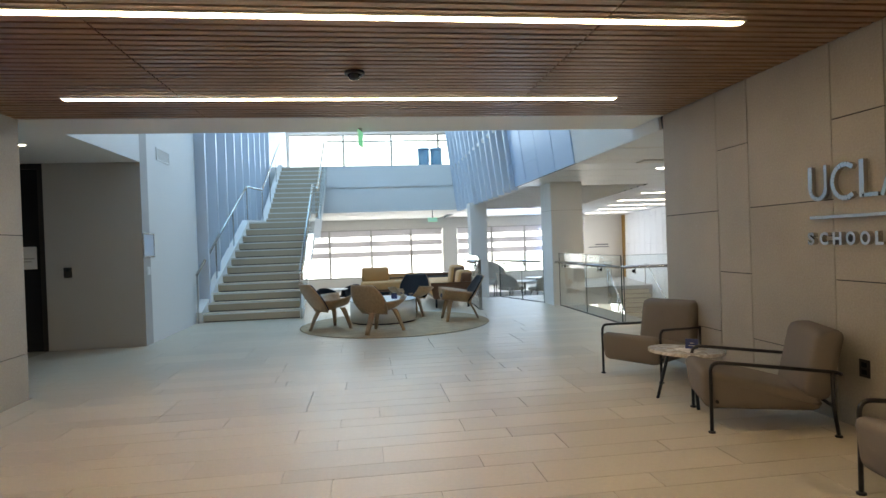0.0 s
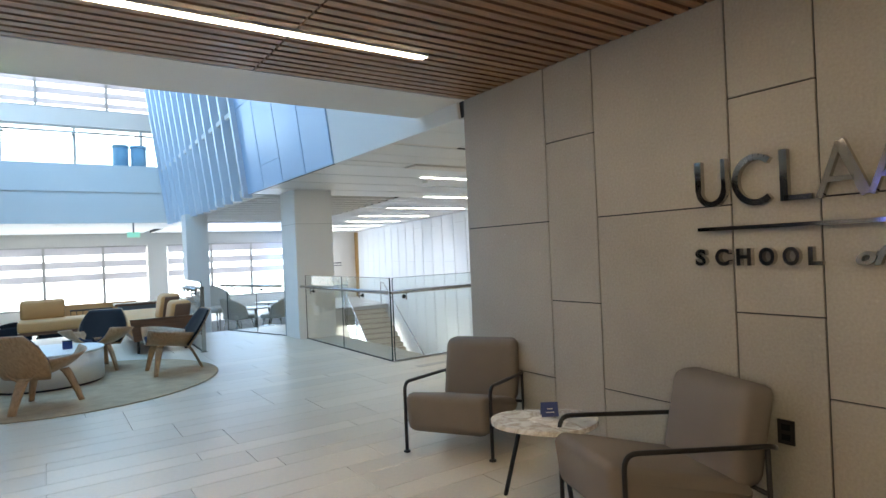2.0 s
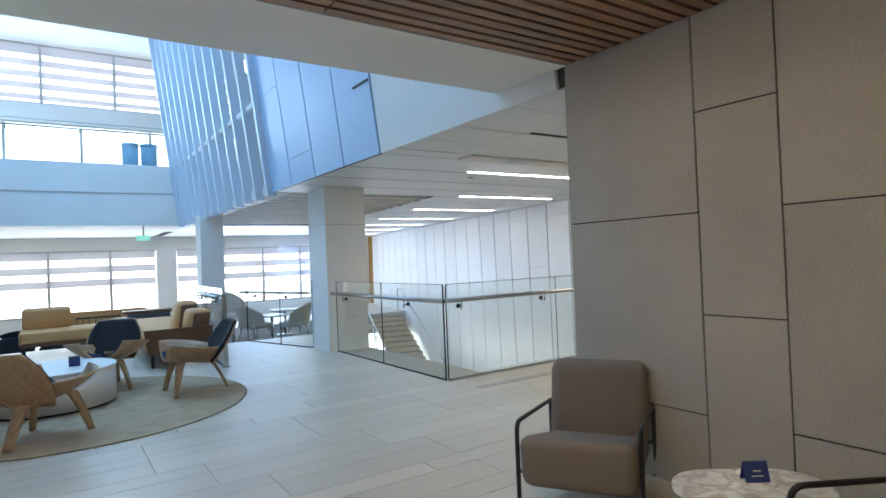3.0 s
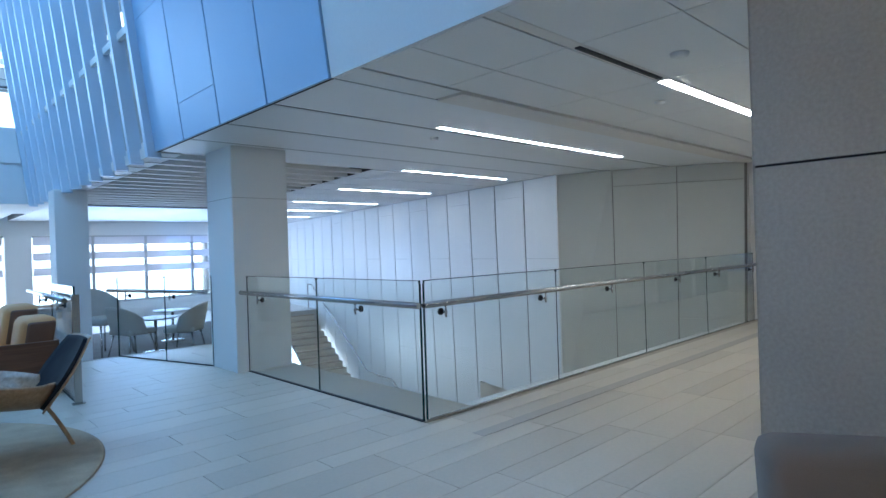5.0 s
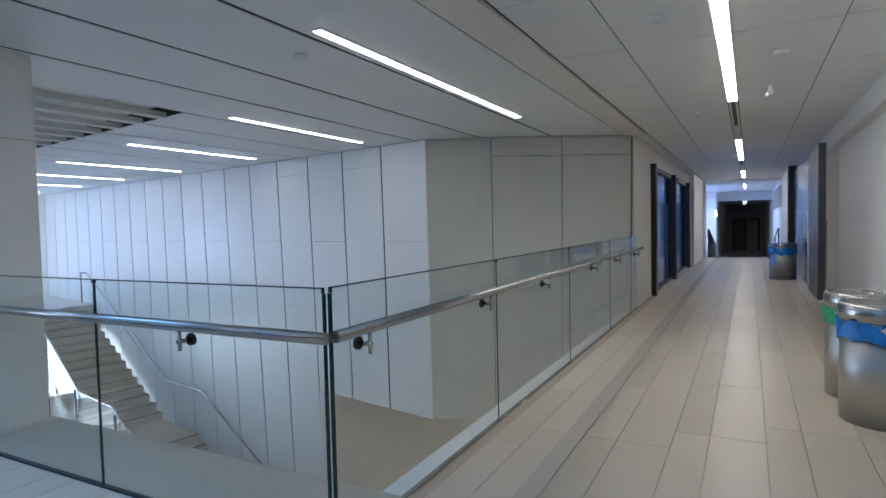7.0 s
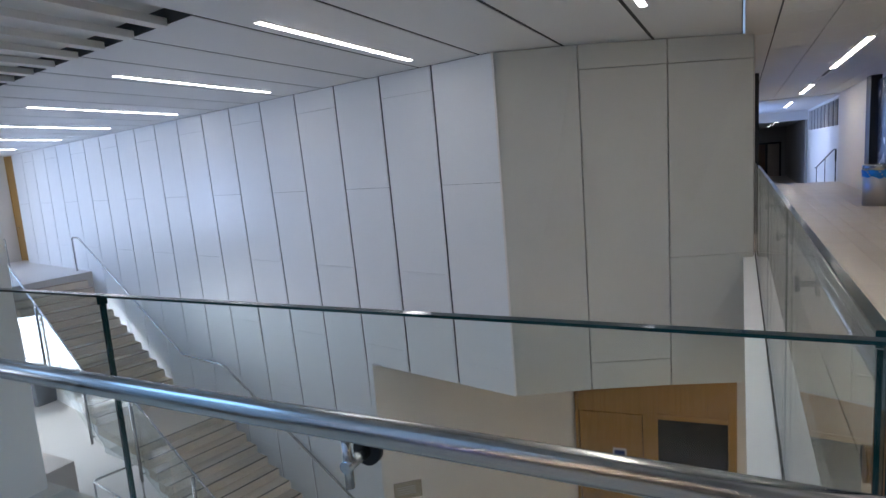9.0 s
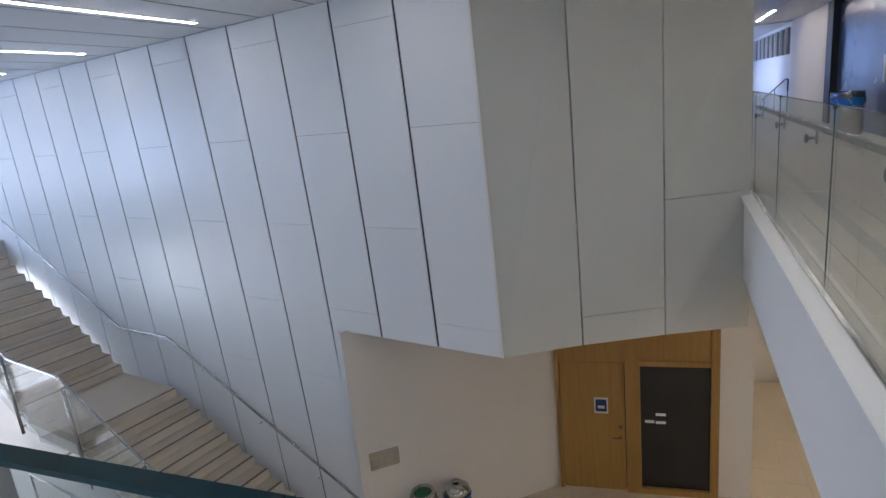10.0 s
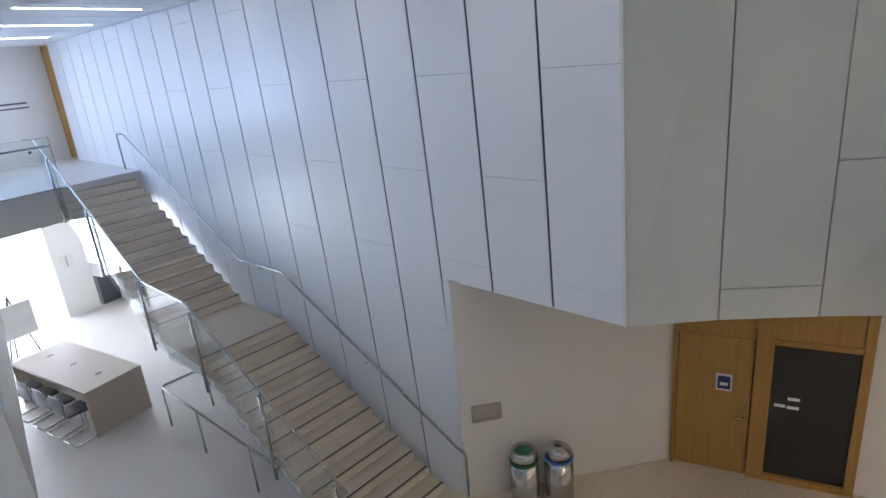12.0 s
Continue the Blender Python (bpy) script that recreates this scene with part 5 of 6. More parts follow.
part("display", boxes((-0.7, 0.7, -0.054, -0.05, -0.4, 0.4)), M_bluescreen, t, "glowing blue picture")


# ---- lounge armchairs by the sign ----
def armchair(m, label):
    t = thing("armchair", m, label, "armchair", "armchairs under the sign")
    # faces +y in its own axes
    bm = soft_box(-0.298, 0.298, -0.36, 0.40, 0.15, 0.405, 0.06, 4)
    for v in bm.verts:
        if v.co.y > 0.2 and v.co.z < 0.3:
            v.co.y -= 0.02
        v.co.z += 0.03 + 0.24 * (v.co.y - 0.4) if v.co.z > 0.3 else 0
    part("seat", bm, M_taupe, t)
    bm = soft_box(-0.29, 0.29, -0.43, -0.25, 0.22, 0.69, 0.06, 4)
    for v in bm.verts:
        v.co.y -= 0.22 * (v.co.z - 0.3)
    part("backrest", bm, M_taupe, t)
    for s in (-1, 1):
        bm = bmesh.new()
        tube(bm, rounded([(s * 0.315, 0.34, 0.012), (s * 0.315, 0.34, 0.485), (s * 0.315, -0.42, 0.425), (s * 0.30, -0.46, 0.41)], 0.07), 0.0125)
        part("armrest", bm, M_black, t, "black steel tube arm and front leg")
        bm = bmesh.new()
        tube(bm, [(s * 0.315, -0.40, 0.42), (s * 0.315, -0.405, 0.19), (s * 0.315, -0.43, 0.012)], 0.0125)
        part("leg", bm, M_black, t)
        for yy in (0.34, -0.43):
            bm = bmesh.new()
            lathe(bm, [(0.024, 0.0), (0.024, 0.01), (0.012, 0.014)], 14, s * 0.315, yy)
            part("foot", bm, M_black, t)
    for yy in (0.30, -0.39):
        bm = bmesh.new()
        rod(bm, (-0.315, yy, 0.21), (0.315, yy, 0.21), 0.011)
        part("crossbar", bm, M_black, t)
    return t


def facing(x, y, dx, dy, z=0.0):
    """Pose on the floor whose +y axis points along (dx, dy)."""
    return pose(x, y, z, 0, 0, math.degrees(math.atan2(dy, dx)) - 90)


LBL = "taupe upholstered armchair with black tube arms beside the wall"
ach = armchair(facing(-0.51, -0.53, -0.85, -0.53), LBL)
copy_thing(ach, facing(-0.56, -2.15, -0.94, 0.342))
copy_thing(ach, facing(-0.54, -3.73, -0.985, 0.176))

t = thing("side_table", pose(-0.73, -1.59, 0), "pebble-shaped marble side table on black legs", "side table")
bm = bmesh.new()
ring = []
for i in range(40):
    a = 2 * math.pi * i / 40
    r = 0.255 + 0.042 * math.cos(2 * (a + 0.75)) + 0.015 * math.cos(3 * a)
    ring.append((r * math.cos(a), r * math.sin(a)))
prism(bm, ring, 0.40, 0.425)
part("tabletop", bm, M_marble, t, "white marble top with brown veins")
for a in (0.4, 2.4, 4.5):
    bm = bmesh.new()
    tube(bm, [(0.14 * math.cos(a), 0.14 * math.sin(a), 0.4), (0.24 * math.cos(a), 0.24 * math.sin(a), 0.0)], 0.013)
    part("leg", bm, M_black, t)
t = thing("tent_card", pose(-0.66, -1.55, 0.425, 0, 0, -35) @ Matrix.Diagonal((0.8, 0.8, 0.9, 1.0)), "small dark blue folded card on the marble table", "tent card")
bm = bmesh.new()
hexa(bm, [(-0.06, -0.035, 0), (0.06, -0.035, 0), (0.06, -0.03, 0), (-0.06, -0.03, 0)], [(-0.06, -0.004, 0.085), (0.06, -0.004, 0.085), (0.06, 0, 0.085), (-0.06, 0, 0.085)])
part("front", bm, M_card, t)
bm = bmesh.new()
hexa(bm, [(-0.06, 0.03, 0), (0.06, 0.03, 0), (0.06, 0.035, 0), (-0.06, 0.035, 0)], [(-0.06, 0.0, 0.085), (0.06, 0.0, 0.085), (0.06, 0.004, 0.085), (-0.06, 0.004, 0.085)])
part("back", bm, M_card, t)
part("print", boxes((-0.03, 0.03, -0.031, -0.029, 0.025, 0.03), (-0.02, 0.02, -0.023, -0.02, 0.045, 0.05)), M_whiteplastic, t)


# ---- lounge on the round rug ----
t = thing("rug", pose(-2.82, 4.12, 0), "round mottled taupe rug under the lounge chairs", "rug")
bm = bmesh.new()
lathe(bm, [(1.61, 0.001), (1.62, 0.006), (1.60, 0.012)], 96)
part("rug_body", bm, M_rug, t)
t = thing("coffee_table", pose(-3.02, 4.43, 0.012), "round drum coffee table with a white top", "coffee table")
bm = bmesh.new()
lathe(bm, [(0.55, 0.0), (0.55, 0.025)], 64)
part("plinth", bm, M_gap, t)
bm = bmesh.new()
lathe(bm, [(0.58, 0.025), (0.58, 0.37)], 64)
part("drum", bm, M_warmwhite, t, "cream drum body")
bm = bmesh.new()
lathe(bm, [(0.583, 0.37), (0.588, 0.375), (0.588, 0.39), (0.583, 0.395)], 64)
part("tabletop", bm, M_whiteplastic, t)
t = thing("napkin_box", pose(-2.82, 4.36, 0.407), "small dark cube box on the coffee table", "box")
part("body", soft_box(-0.05, 0.05, -0.05, 0.05, 0, 0.09, 0.006, 2), M_card, t)
part("lid", soft_box(-0.052, 0.052, -0.052, 0.052, 0.09, 0.1, 0.004, 2), M_black, t)


def sheet(fn, nu, nv, th):
    """Thin curved board: fn(u, v) gives the mid surface."""
    bm = bmesh.new()
    grid = [[Vector(fn(i / nu, j / nv)) for j in range(nv + 1)] for i in range(nu + 1)]
    up = []
    for s in (-0.5, 0.5):
        vs = []
        for i in range(nu + 1):
            r = []
            for j in range(nv + 1):
                du = grid[min(i + 1, nu)][j] - grid[max(i - 1, 0)][j]
                dv = grid[i][min(j + 1, nv)] - grid[i][max(j - 1, 0)]
                r.append(bm.verts.new(grid[i][j] + du.cross(dv).normalized() * th * s))
            vs.append(r)
        up.append(vs)
    for i in range(nu):
        for j in range(nv):
            bm.faces.new((up[0][i][j], up[0][i][j + 1], up[0][i + 1][j + 1], up[0][i + 1][j])).smooth = True
            bm.faces.new((up[1][i][j], up[1][i + 1][j], up[1][i + 1][j + 1], up[1][i][j + 1])).smooth = True
    for i in range(nu):
        for j in (0, nv):
            bm.faces.new((up[0][i][j], up[0][i + 1][j], up[1][i + 1][j], up[1][i][j]))
    for j in range(nv):
        for i in (0, nu):
            bm.faces.new((up[0][i][j], up[0][i][j + 1], up[1][i][j + 1], up[1][i][j]))
    return bm


def shell_chair(m, label, cushion):
    t = thing("shell_chair", m, label, "lounge chair", "shell chairs round the drum table")

    def seat(u, v):
        s = 2 * u - 1
        w = 0.44 * (1 - 0.5 * abs(2 * v - 1) ** 2.2)
        return (s * w, -0.22 + 0.52 * v, 0.34 + 0.03 * v + 0.2 * abs(s) ** 2.2 - 0.05 * (1 - v))

    def back(u, v):
        s = 2 * u - 1
        w = 0.21 + 0.1 * math.sin(math.pi * min(v * 0.85 + 0.08, 1)) - 0.03 * v * v
        return (s * w, -0.16 - 0.30 * v - 0.04 * (1 - s * s) + 0.02, 0.30 + 0.46 * v)

    part("seat", sheet(seat, 18, 10, 0.012), M_ply, t)
    part("seat_pad", sheet(lambda u, v: (lambda p: (p[0], p[1] * 0.9 + 0.01, p[2] + 0.018))(seat(0.2 + 0.6 * u, v)), 14, 10, 0.022), M_blueseat, t, "navy seat pad")
    part("backrest", sheet(back, 12, 12, 0.012), M_ply, t)
    part("back_pad", sheet(lambda u, v: (lambda p: (p[0] * 0.94, p[1] + 0.02, p[2] + 0.004))(back(u, 0.05 + 0.92 * v)), 12, 12, 0.024), cushion, t)
    for s in (-1, 1):
        def leg(u, v, s=s):
            w = 0.052 * (1 - 0.45 * v)
            return (s * (0.15 + 0.12 * v) + (u - 0.5) * w * 0.6, 0.16 + 0.08 * v + (u - 0.5) * w * 1.6, 0.345 * (1 - v ** 1.3))
        part("leg", sheet(leg, 3, 10, 0.022), M_ply, t)
    part("leg", sheet(lambda u, v: ((u - 0.5) * (0.15 - 0.08 * v), -0.10 - 0.26 * v ** 1.2, 0.40 * (1 - v ** 1.8)), 4, 10, 0.02), M_ply, t)
    return t


LSH = "plywood shell lounge chair with dark pad on the round rug"
sh = shell_chair(facing(-3.1, 3.1, 0.6, 0.8, 0.012), LSH, M_blueseat)
copy_thing(sh, facing(-3.92, 3.77, 0.85, 0.52, 0.012))
sh2 = shell_chair(facing(-2.46, 5.06, -0.3, -0.95, 0.012), "plywood shell lounge chair with black padded back", M_blackleather)
copy_thing(sh2, facing(-1.72, 4.11, -1.0, -0.05, 0.012))

# sectional sofa
t = thing("sofa", pose(-2.6, 9.1, 0), "tan leather sectional sofa with walnut end panel", "sofa")
part("seat", soft_box(-0.85, 0.75, -0.45, 0.35, 0.25, 0.44, 0.04), M_tan, t, "tan leather seat")
part("back_cushion", soft_box(-0.82, -0.12, 0.12, 0.34, 0.42, 0.79, 0.06), M_tan, t, "tan leather back cushion")
part("base", boxes((-0.85, 0.75, -0.42, 0.33, 0.19, 0.25)), M_darkwood, t)
part("side_seat", soft_box(0.64, 1.48, -3.04, 0.35, 0.27, 0.46, 0.04), M_tan, t, "tan leather seat")
part("side_base", boxes((0.68, 1.46, -3.0, 0.33, 0.2, 0.27)), M_darkwood, t)
bm = bmesh.new()
box(bm, 0.62, 1.5, -3.10, -3.06, 0.2, 0.54)
for v in bm.verts:
    if v.co.x < 1 and v.co.z < 0.3:
        v.co.x += 0.05
part("end_panel", bm, M_darkwood, t, "walnut end panel")
part("back_panel", boxes((1.485, 1.52, -3.06, 0.35, 0.2, 0.54)), M_darkwood, t, "walnut back panel")
for x0, yy, h in ((1.18, -3.02, 0.77), (1.11, -2.42, 0.86)):
    bm = soft_box(x0, x0 + 0.3, yy, yy + 0.5, 0.44, h, 0.07, 4)
    for v in bm.verts:
        v.co.x += 0.16 * (v.co.z - 0.44)
    cu = part("back_cushion", bm, M_tan, t, "tan leather back cushion")
    # South side of each cushion gets a darker brown than the rest.
    bm = soft_box(x0 + 0.05, x0 + 0.29, yy - 0.012, yy + 0.06, 0.47, h - 0.04, 0.03, 3)
    for v in bm.verts:
        v.co.x += 0.16 * (v.co.z - 0.44)
    part("side_face", bm, M_sofaside, cu, "darker brown cushion side")
for x, yy in ((-0.8, -0.38), (-0.8, 0.28), (0.66, 0.28), (1.42, 0.28), (0.74, -2.95), (1.42, -2.95)):
    part("leg", boxes((x - 0.02, x + 0.02, yy - 0.02, yy + 0.02, 0.0, 0.2)), M_black, t)


# ---- sunken seating by the windows ----
def tub_chair(m, label, shellm, padm):
    t = thing("tub_chair", m, label, "chair", "chairs in the sunken seating")
    part("shell", sheet(lambda u, v: (0.30 * math.sin((u - 0.5) * 3.6) * (1 + 0.1 * v), -0.26 * math.cos((u - 0.5) * 3.6) - 0.08 * v, 0.40 + 0.42 * v * (1 - 0.45 * abs(2 * u - 1) ** 2)), 18, 8, 0.02), shellm, t)
    part("seat", soft_box(-0.26, 0.26, -0.22, 0.26, 0.38, 0.47, 0.035), padm, t)
    for s in (-1, 1):
        for yy in (-0.2, 0.22):
            bm = bmesh.new()
            tube(bm, [(s * 0.2, yy * 0.8, 0.4), (s * 0.27, yy * 1.15, 0.0)], 0.012)
            part("leg", bm, M_steel, t)
    return t


def cafe_table(m, label, r=0.42, h=0.73):
    t = thing("cafe_table", m, label, "table", "tables in the sunken seating")
    bm = bmesh.new()
    lathe(bm, [(r - 0.01, h - 0.03), (r, h - 0.025), (r, h - 0.004), (r - 0.004, h)], 40)
    part("tabletop", bm, M_whiteplastic, t)
    bm = bmesh.new()
    rod(bm, (0, 0, 0.02), (0, 0, h - 0.03), 0.03)
    part("stem", bm, M_steel, t)
    bm = bmesh.new()
    lathe(bm, [(0.26, 0.0), (0.26, 0.012), (0.04, 0.03)], 32)
    part("foot", bm, M_steel, t)
    return t


CZ = LOW + 0.012
BIG = Matrix.Diagonal((1.25, 1.25, 1.3, 1.0))
tc = tub_chair(facing(2.0, 11.3, -0.75, 0.6, CZ) @ BIG, "stone grey tub chair with steel legs on the carpet", M_tubfabric, M_tubfabric)
copy_thing(tc, facing(0.9, 12.9, 0.5, -0.8, CZ) @ BIG)
tub_chair(facing(1.15, 11.8, 0.9, 0.3, CZ) @ BIG, "stone grey tub chair turned towards the cafe table", M_tubfabric, M_tubfabric)
ct = cafe_table(pose(1.75, 12.3, CZ), "round white cafe table on a steel stem")
copy_thing(ct, pose(2.6, 13.8, CZ))
dk = tub_chair(facing(-4.4, 11.5, 0.6, -0.6, LOW), "black tub chair with steel legs by the windows", M_blackleather, M_blackleather)
for x, yy, dx, dy in ((-3.6, 11.3, 0.2, -0.9), (-5.0, 13.6, 0.9, 0.1), (-3.9, 13.2, -0.5, 0.5), (-0.4, 15.4, -0.7, -0.4), (-2.9, 12.4, -0.4, 0.7)):
    copy_thing(dk, facing(x, yy, dx, dy, LOW))
copy_thing(ct, pose(-4.3, 12.5, LOW))
copy_thing(ct, pose(-3.2, 13.6, LOW))
copy_thing(ct, pose(-1.2, 15.6, LOW))
t = thing("bench", pose(-2.0, 16.0, LOW), "long tan upholstered bench by the windows", "bench")
part("seat", soft_box(-1.3, 1.3, -0.3, 0.3, 0.28, 0.46, 0.03), M_tan, t)
part("backrest", soft_box(-1.3, 1.3, 0.22, 0.34, 0.44, 0.95, 0.03), M_tan, t)
part("base", boxes((-1.25, 1.25, -0.26, 0.3, 0.0, 0.28)), M_darkwood, t)
t = thing("console_table", pose(-0.9, 12.4, LOW), "dark console counter beside the column", "console")
part("tabletop", boxes((-0.75, 0.55, -0.25, 0.25, 1.05, 1.11)), M_darkwood, t)
part("body", boxes((-0.65, 0.45, -0.2, 0.2, 0.0, 1.05)), M_darkgrey, t)
t = thing("baluster_rail", pose(-2.0, 14.6, LOW), "low black baluster rail by the windows", "railing")
part("top_rail", boxes((-0.5, 0.5, -0.02, 0.02, 0.86, 0.9)), M_black, t)
for i in range(8):
    part("baluster", boxes((-0.49 + 0.138 * i, -0.475 + 0.138 * i, -0.008, 0.008, 0, 0.86)), M_black, t)


# ---- bins ----
def corridor_bin(m, bag, label, lid=True):
    t = thing("waste_bin", m, label, "trash can", "steel bins in the corridor")
    bm = bmesh.new()
    lathe(bm, [(0.25, 0.0), (0.25, 0.64)], 48)
    part("body", bm, M_brushed, t, "brushed steel drum")
    bm = bmesh.new()
    n = 64
    rings = []
    for j, z in enumerate((0.53, 0.57, 0.61, 0.655)):
        r = []
        for i in range(n):
            a = 2 * math.pi * i / n
            w = 0.262 + 0.012 * math.sin(7 * a + j) + 0.008 * math.sin(17 * a + 2.1 * j) - (0.006 if j == 3 else 0)
            zz = z - (0.03 * max(0, math.sin(2 * a + 1.0)) + 0.012 * math.sin(9 * a) if j == 0 else 0)
            r.append(bm.verts.new((w * math.cos(a), w * math.sin(a), zz)))
        rings.append(r)
    for a, b in zip(rings, rings[1:]):
        for i in range(n):
            k = (i + 1) % n
            bm.faces.new((a[i], a[k], b[k], b[i])).smooth = True
    part("bag", bm, bag, t, "plastic liner folded over the rim")
    bm = bmesh.new()
    lathe(bm, [(0.256, 0.645), (0.262, 0.65), (0.262, 0.735), (0.25, 0.75), (0.17, 0.755), (0.165, 0.745), (0.165, 0.70)], 48)
    part("lid", bm, M_steel, t, "steel ring lid")
    bm = bmesh.new()
    lathe(bm, [(0.160, 0.70), (0.160, 0.712)], 32)
    part("opening", bm, M_gap, t)
    return t


corridor_bin(pose(3.38, 0.37, 0, 0, 0, 40), M_bag_blue, "steel waste bin with a blue bag against the corridor wall")
corridor_bin(pose(3.97, 0.39, 0), M_bag_green, "steel waste bin with a green bag against the corridor wall")
corridor_bin(pose(12.95, 0.52, 0), M_bag_blue, "steel waste bin with a blue bag beside the slate panel")

for (x, yy, ringm, lbl) in ((6.72, 6.68, M_greenrim, "steel can with a green opening against the wall below"), (6.98, 6.28, M_blueband, "steel can with a blue band and cone lid below")):
    t = thing("waste_can", pose(x, yy, CELLAR), lbl, "trash can", "cans in the storey below")
    bm = bmesh.new()
    lathe(bm, [(0.195, 0.0), (0.2, 0.02), (0.2, 0.68)], 36)
    part("body", bm, M_steel, t)
    bm = bmesh.new()
    lathe(bm, [(0.204, 0.68), (0.206, 0.685), (0.206, 0.72), (0.204, 0.725)], 36)
    part("band", bm, ringm, t)
    bm = bmesh.new()
    if ringm is M_greenrim:
        lathe(bm, [(0.2, 0.725), (0.19, 0.8), (0.16, 0.86), (0.13, 0.86), (0.12, 0.80)], 36)
    else:
        lathe(bm, [(0.2, 0.725), (0.18, 0.8), (0.09, 0.88), (0.06, 0.88), (0.055, 0.84)], 36)
    part("lid", bm, M_steel, t)
    bm = bmesh.new()
    lathe(bm, [(0.115 if ringm is M_greenrim else 0.052, 0.835), (0.115 if ringm is M_greenrim else 0.052, 0.845)], 28)
    part("opening", bm, ringm if ringm is M_greenrim else M_gap, t)

# ---- furniture below ----
t = thing("work_table", pose(5.37, 15.7, CELLAR), "long grey laminate table with solid ends", "table")
part("tabletop", boxes((-0.54, 0.54, -1.4, 1.4, 0.88, 0.93)), M_tabletop, t)
for s in (-1, 1):
    part("end_panel", boxes((-0.54, 0.54, s * 1.4 - (0.05 if s > 0 else 0), s * 1.4 + (0.05 if s < 0 else 0), 0.0, 0.88)), M_tabletop, t)
for yy in (-0.9, 0.0, 0.9):
    part("power_box", boxes((-0.06, 0.06, yy - 0.03, yy + 0.03, 0.93, 0.935)), M_black, t)


def cantilever_chair(m):
    t = thing("cantilever_chair", m, "dark cantilever chair with a steel sled frame at the table", "chair", "chairs at the long table")
    part("seat", soft_box(-0.22, 0.22, -0.22, 0.22, 0.58, 0.62, 0.015), M_darkgrey, t)
    part("backrest", soft_box(-0.22, 0.22, -0.25, -0.22, 0.62, 0.98, 0.012), M_darkgrey, t)
    for s in (-1, 1):
        bm = bmesh.new()
        tube(bm, rounded([(s * 0.22, -0.23, 0.95), (s * 0.22, -0.23, 0.58), (s * 0.22, 0.22, 0.57), (s * 0.22, 0.22, 0.012), (s * 0.22, -0.24, 0.012)], 0.05), 0.011)
        part("frame_tube", bm, M_steel, t)
    bm = bmesh.new()
    rod(bm, (-0.22, -0.24, 0.012), (0.22, -0.24, 0.012), 0.011)
    part("cross_tube", bm, M_steel, t)
    return t


cc = cantilever_chair(facing(4.72, 14.6, 1, 0, CELLAR))
for yy in (15.2, 15.8, 16.4):
    copy_thing(cc, facing(4.72, yy, 1, 0, CELLAR))
t = thing("easel", pose(5.8, 19.0, CELLAR), "black easel with a blank white board", "easel")
part("board", boxes((-0.4, 0.4, -0.02, 0.0, 0.7, 1.5)), M_whiteplastic, t)
for a, b in (((-0.35, 0.05, 0), (0, 0.03, 1.7)), ((0.35, 0.05, 0), (0, 0.03, 1.7)), ((0, 0.6, 0), (0, 0.03, 1.7))):
    bm = bmesh.new()
    rod(bm, a, b, 0.015)
    part("leg", bm, M_black, t)
t = thing("floor_guard_rail", pose(0, 0, CELLAR), "low steel guard rail round the stair's underside", "railing")
bm = bmesh.new()
tube(bm, rounded([(6.5, 13.12, 0.83), (5.66, 13.34, 0.83), (4.99, 9.6, 0.83)], 0.1), 0.022)
part("top_rail", bm, M_steel, t)
for x, yy in ((6.45, 13.13), (5.66, 13.3), (5.42, 12.0), (5.14, 10.4)):
    bm = bmesh.new()
    rod(bm, (x, yy, 0), (x, yy, 0.83), 0.017)
    part("post", bm, M_steel, t)
t = thing("bench_unit", pose(9.3, 20.9, CELLAR), "white built-in bench ledge below the stair", "bench")
part("ledge", boxes((-0.7, 1.3, -0.5, 0.5, 0.95, 1.35)), M_white, t)
part("kick", boxes((-0.6, 1.2, 0.0, 0.4, 0.0, 0.95)), M_darkgrey, t)
t = thing("wall_panel_sign", pose(8.05, 20.9, -3.2), "white framed panel on the pillar", "sign")
part("frame", boxes((-0.16, 0.16, -0.02, 0, -0.2, 0.2)), M_whiteplastic, t)
part("slot", boxes((-0.02, 0.02, -0.024, -0.02, -0.14, 0.14)), M_greywall, t)

# oak door at the stair head
d4 = tagged(thing("door_4", pose(9.855, 22.66, LOW, 0, 0, -90), "tall honey oak door with transom at the stair head", "door"), kind="structure")
part("door_frame", boxes((0.0, 0.06, -0.05, 0.0, 0, 3.18), (0.9, 0.96, -0.05, 0.0, 0, 3.18), (0.06, 0.9, -0.05, 0, 2.3, 2.36)), M_oakdoor, d4)
lf = part("door_leaf", boxes((0.06, 0.9, -0.03, 0.0, 0.01, 2.3)), M_oakdoor, d4)
part("transom", boxes((0.06, 0.9, -0.03, 0.0, 2.36, 3.18)), M_oakdoor, d4)
bm = bmesh.new()
rod(bm, (0.15, -0.03, 1.02), (0.15, -0.08, 1.02), 0.012)
rod(bm, (0.15, -0.08, 1.02), (0.27, -0.08, 1.02), 0.011)
part("door_handle", bm, M_steel, lf)
t = thing("wall_lettering", pose(8.75, HEAD, 1.0), "two lines of small dark lettering on the wall", "sign")
part("print", boxes((-0.4, 0.3, -0.006, 0.0, 0.0, 0.05), (-0.75, 0.33, -0.006, 0, -0.12, -0.08)), M_darkgrey, t)

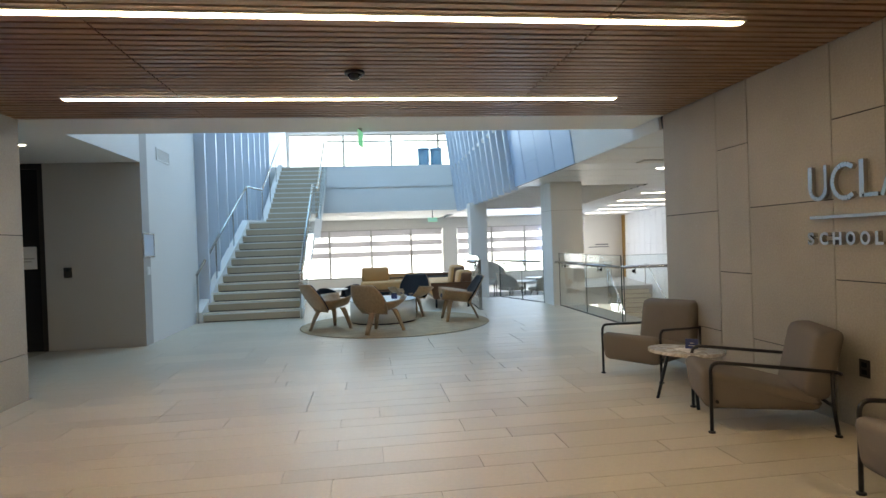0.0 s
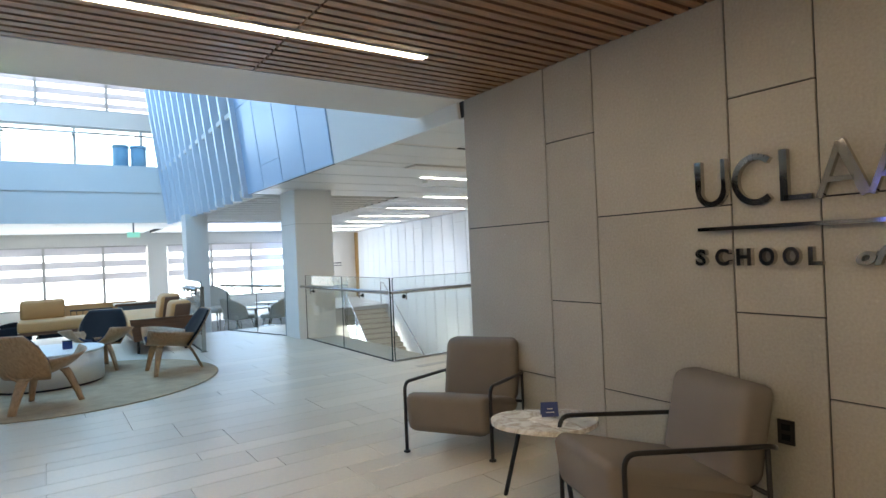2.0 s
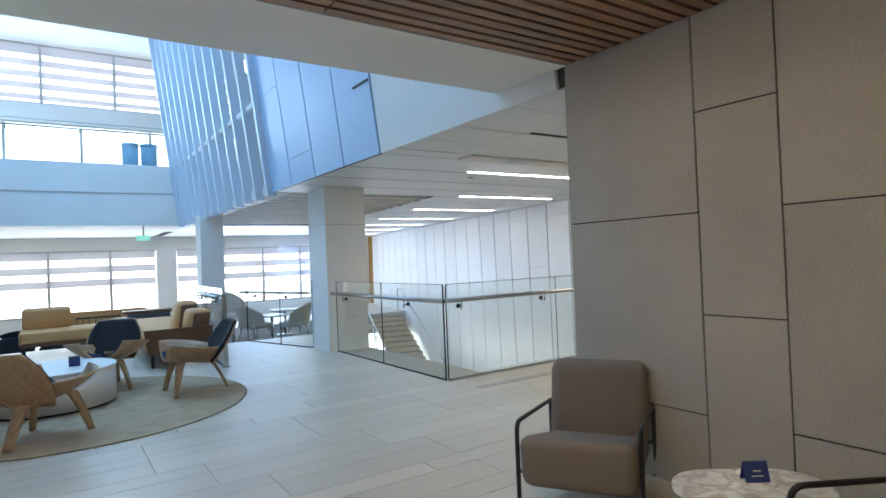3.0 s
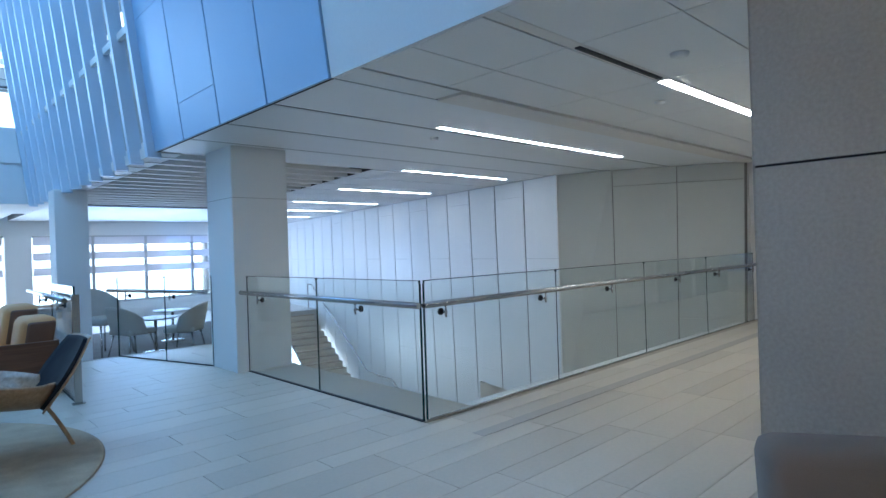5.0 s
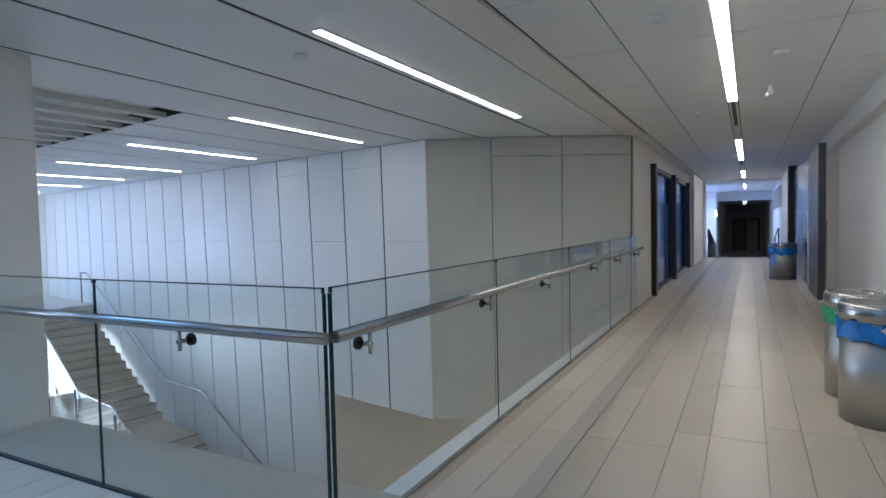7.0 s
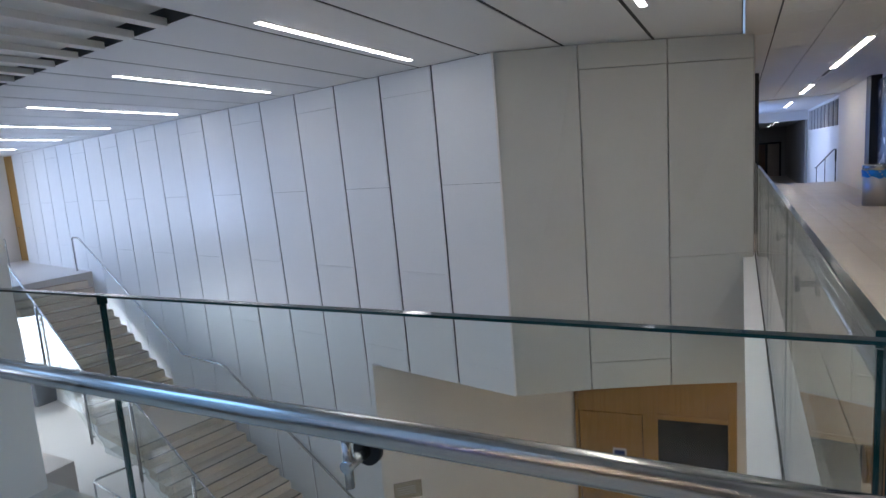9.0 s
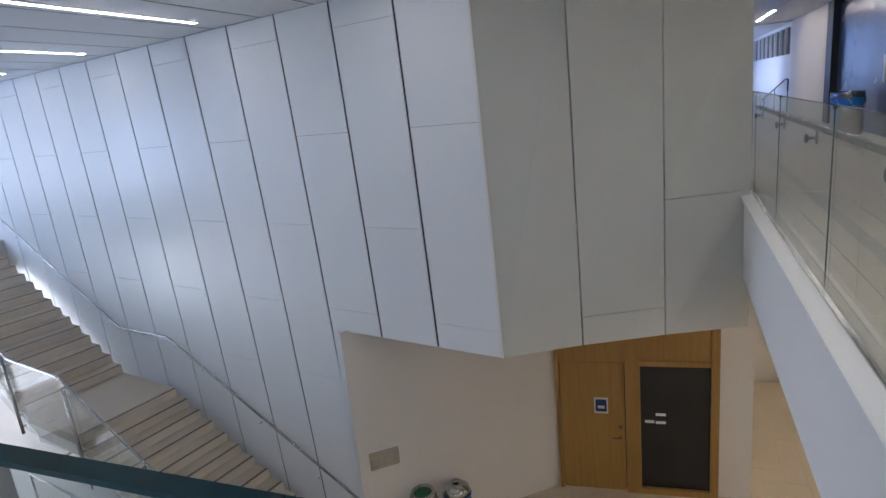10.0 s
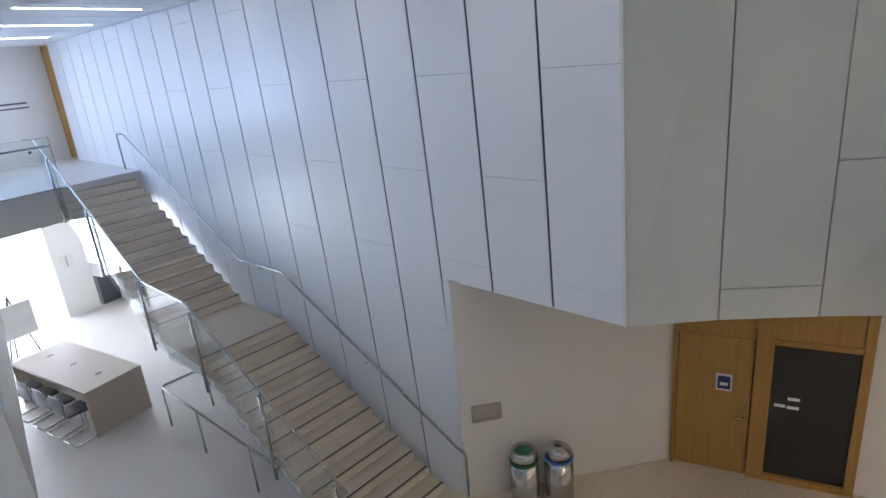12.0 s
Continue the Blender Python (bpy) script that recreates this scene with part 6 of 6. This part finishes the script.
# corridor end: steps, rails, glowing blue light from the side glazing
for yv, bal in ((0.32, False), (2.36, True)):
    t = thing("stair_handrail", pose(20.25, yv, 0), "dark handrail on the steps at the corridor's end", "railing", "rails at the corridor's end")
    bm = bmesh.new()
    tube(bm, rounded([(0.0, 0, 0.6), (0.0, 0, 0.92), (0.4, 0, 0.92), (5.0, 0, 0.2), (5.3, 0, 0.2)], 0.06), 0.022)
    part("rail", bm, M_black, t)
    for i in range(15 if bal else 3):
        bm = bmesh.new()
        x = 0.36 * i if bal else 2.4 * i
        zt = 0.92 if x < 0.4 else 0.92 - 0.1565 * (x - 0.4)
        rod(bm, (x, 0, -0.9 if x > 1.7 else -0.18 * max(1, math.ceil(x / 0.34))), (x, 0, zt), 0.013)
        part("baluster", bm, M_black, t)

# ---- floor tiles ----
rng = random.Random(7)
tile_meshes = {}
far = bmesh.new()
TW, TL = 0.305, 1.2


def tile_mesh(w, d):
    key = (round(w, 3), round(d, 3))
    if key not in tile_meshes:
        bm = bmesh.new()
        g, b = 0.0016, 0.0012
        hexa(bm, [(g, g, -0.011), (w - g, g, -0.011), (w - g, d - g, -0.011), (g, d - g, -0.011)], [(g, g, -b), (w - g, g, -b), (w - g, d - g, -b), (g, d - g, -b)])
        hexa(bm, [(g, g, -b), (w - g, g, -b), (w - g, d - g, -b), (g, d - g, -b)], [(g + b, g + b, 0), (w - g - b, g + b, 0), (w - g - b, d - g - b, 0), (g + b, d - g - b, 0)])
        tile_meshes[key] = mesh_of("tile", bm, M_tile)
    return tile_meshes[key]


count = 0
wide = False
y = -9.73
while y < 9.89:
    wide = not wide
    rw = 0.295 if wide else 0.195
    d = min(rw, 9.9 - y)
    xe = 0.0 if y + d <= 0.11 else (20.2 if y + d < 2.63 else (0.625 if y + d < 5.6 else (1.2 if y + d < 8.11 else -1.0)))
    x = -6.52
    if y > 0 and y < 3.0:
        x = -7.85
    first = rng.choice((0.3, 0.6, 0.9, 1.2))
    while x < xe - 0.02:
        L = min(first, xe - x)
        first = TL
        if -4.6 < y < 4.2 and -6.3 < x < 7.6 and count < 298:
            ob = new("tile", tile_mesh(L, d))
            ob.location = (x, y, 0)
            ob.parent = floor
            count += 1
        else:
            box(far, x + 0.0022, x + L - 0.0022, y + 0.0022, y + d - 0.0022, -0.011, 0.0)
        x += L
    y += rw
tagged(part("tile_field", far, M_tile, floor), kind="stuff")

bm = bmesh.new()
g = 0.0016
hexa(bm, [(g, g, 0), (TL - g, g, 0), (TL - g, TW - g, 0), (g, TW - g, 0)], [(g + 0.002, g + 0.002, 0.006), (TL - g - 0.002, g + 0.002, 0.006), (TL - g - 0.002, TW - g - 0.002, 0.006), (g + 0.002, TW - g - 0.002, 0.006)])
lower_tile = mesh_of("tile", bm, M_warmfloor)
below = bpy.data.objects["floor_storey_below"]
y = -0.9
while y < 9.0:
    x = 5.0 - rng.choice((0.0, 0.3, 0.6, 0.9))
    while x < 12.4:
        ob = new("tile", lower_tile)
        ob.location = (x, y, CELLAR)
        ob.parent = below
        x += TL
    y += TW
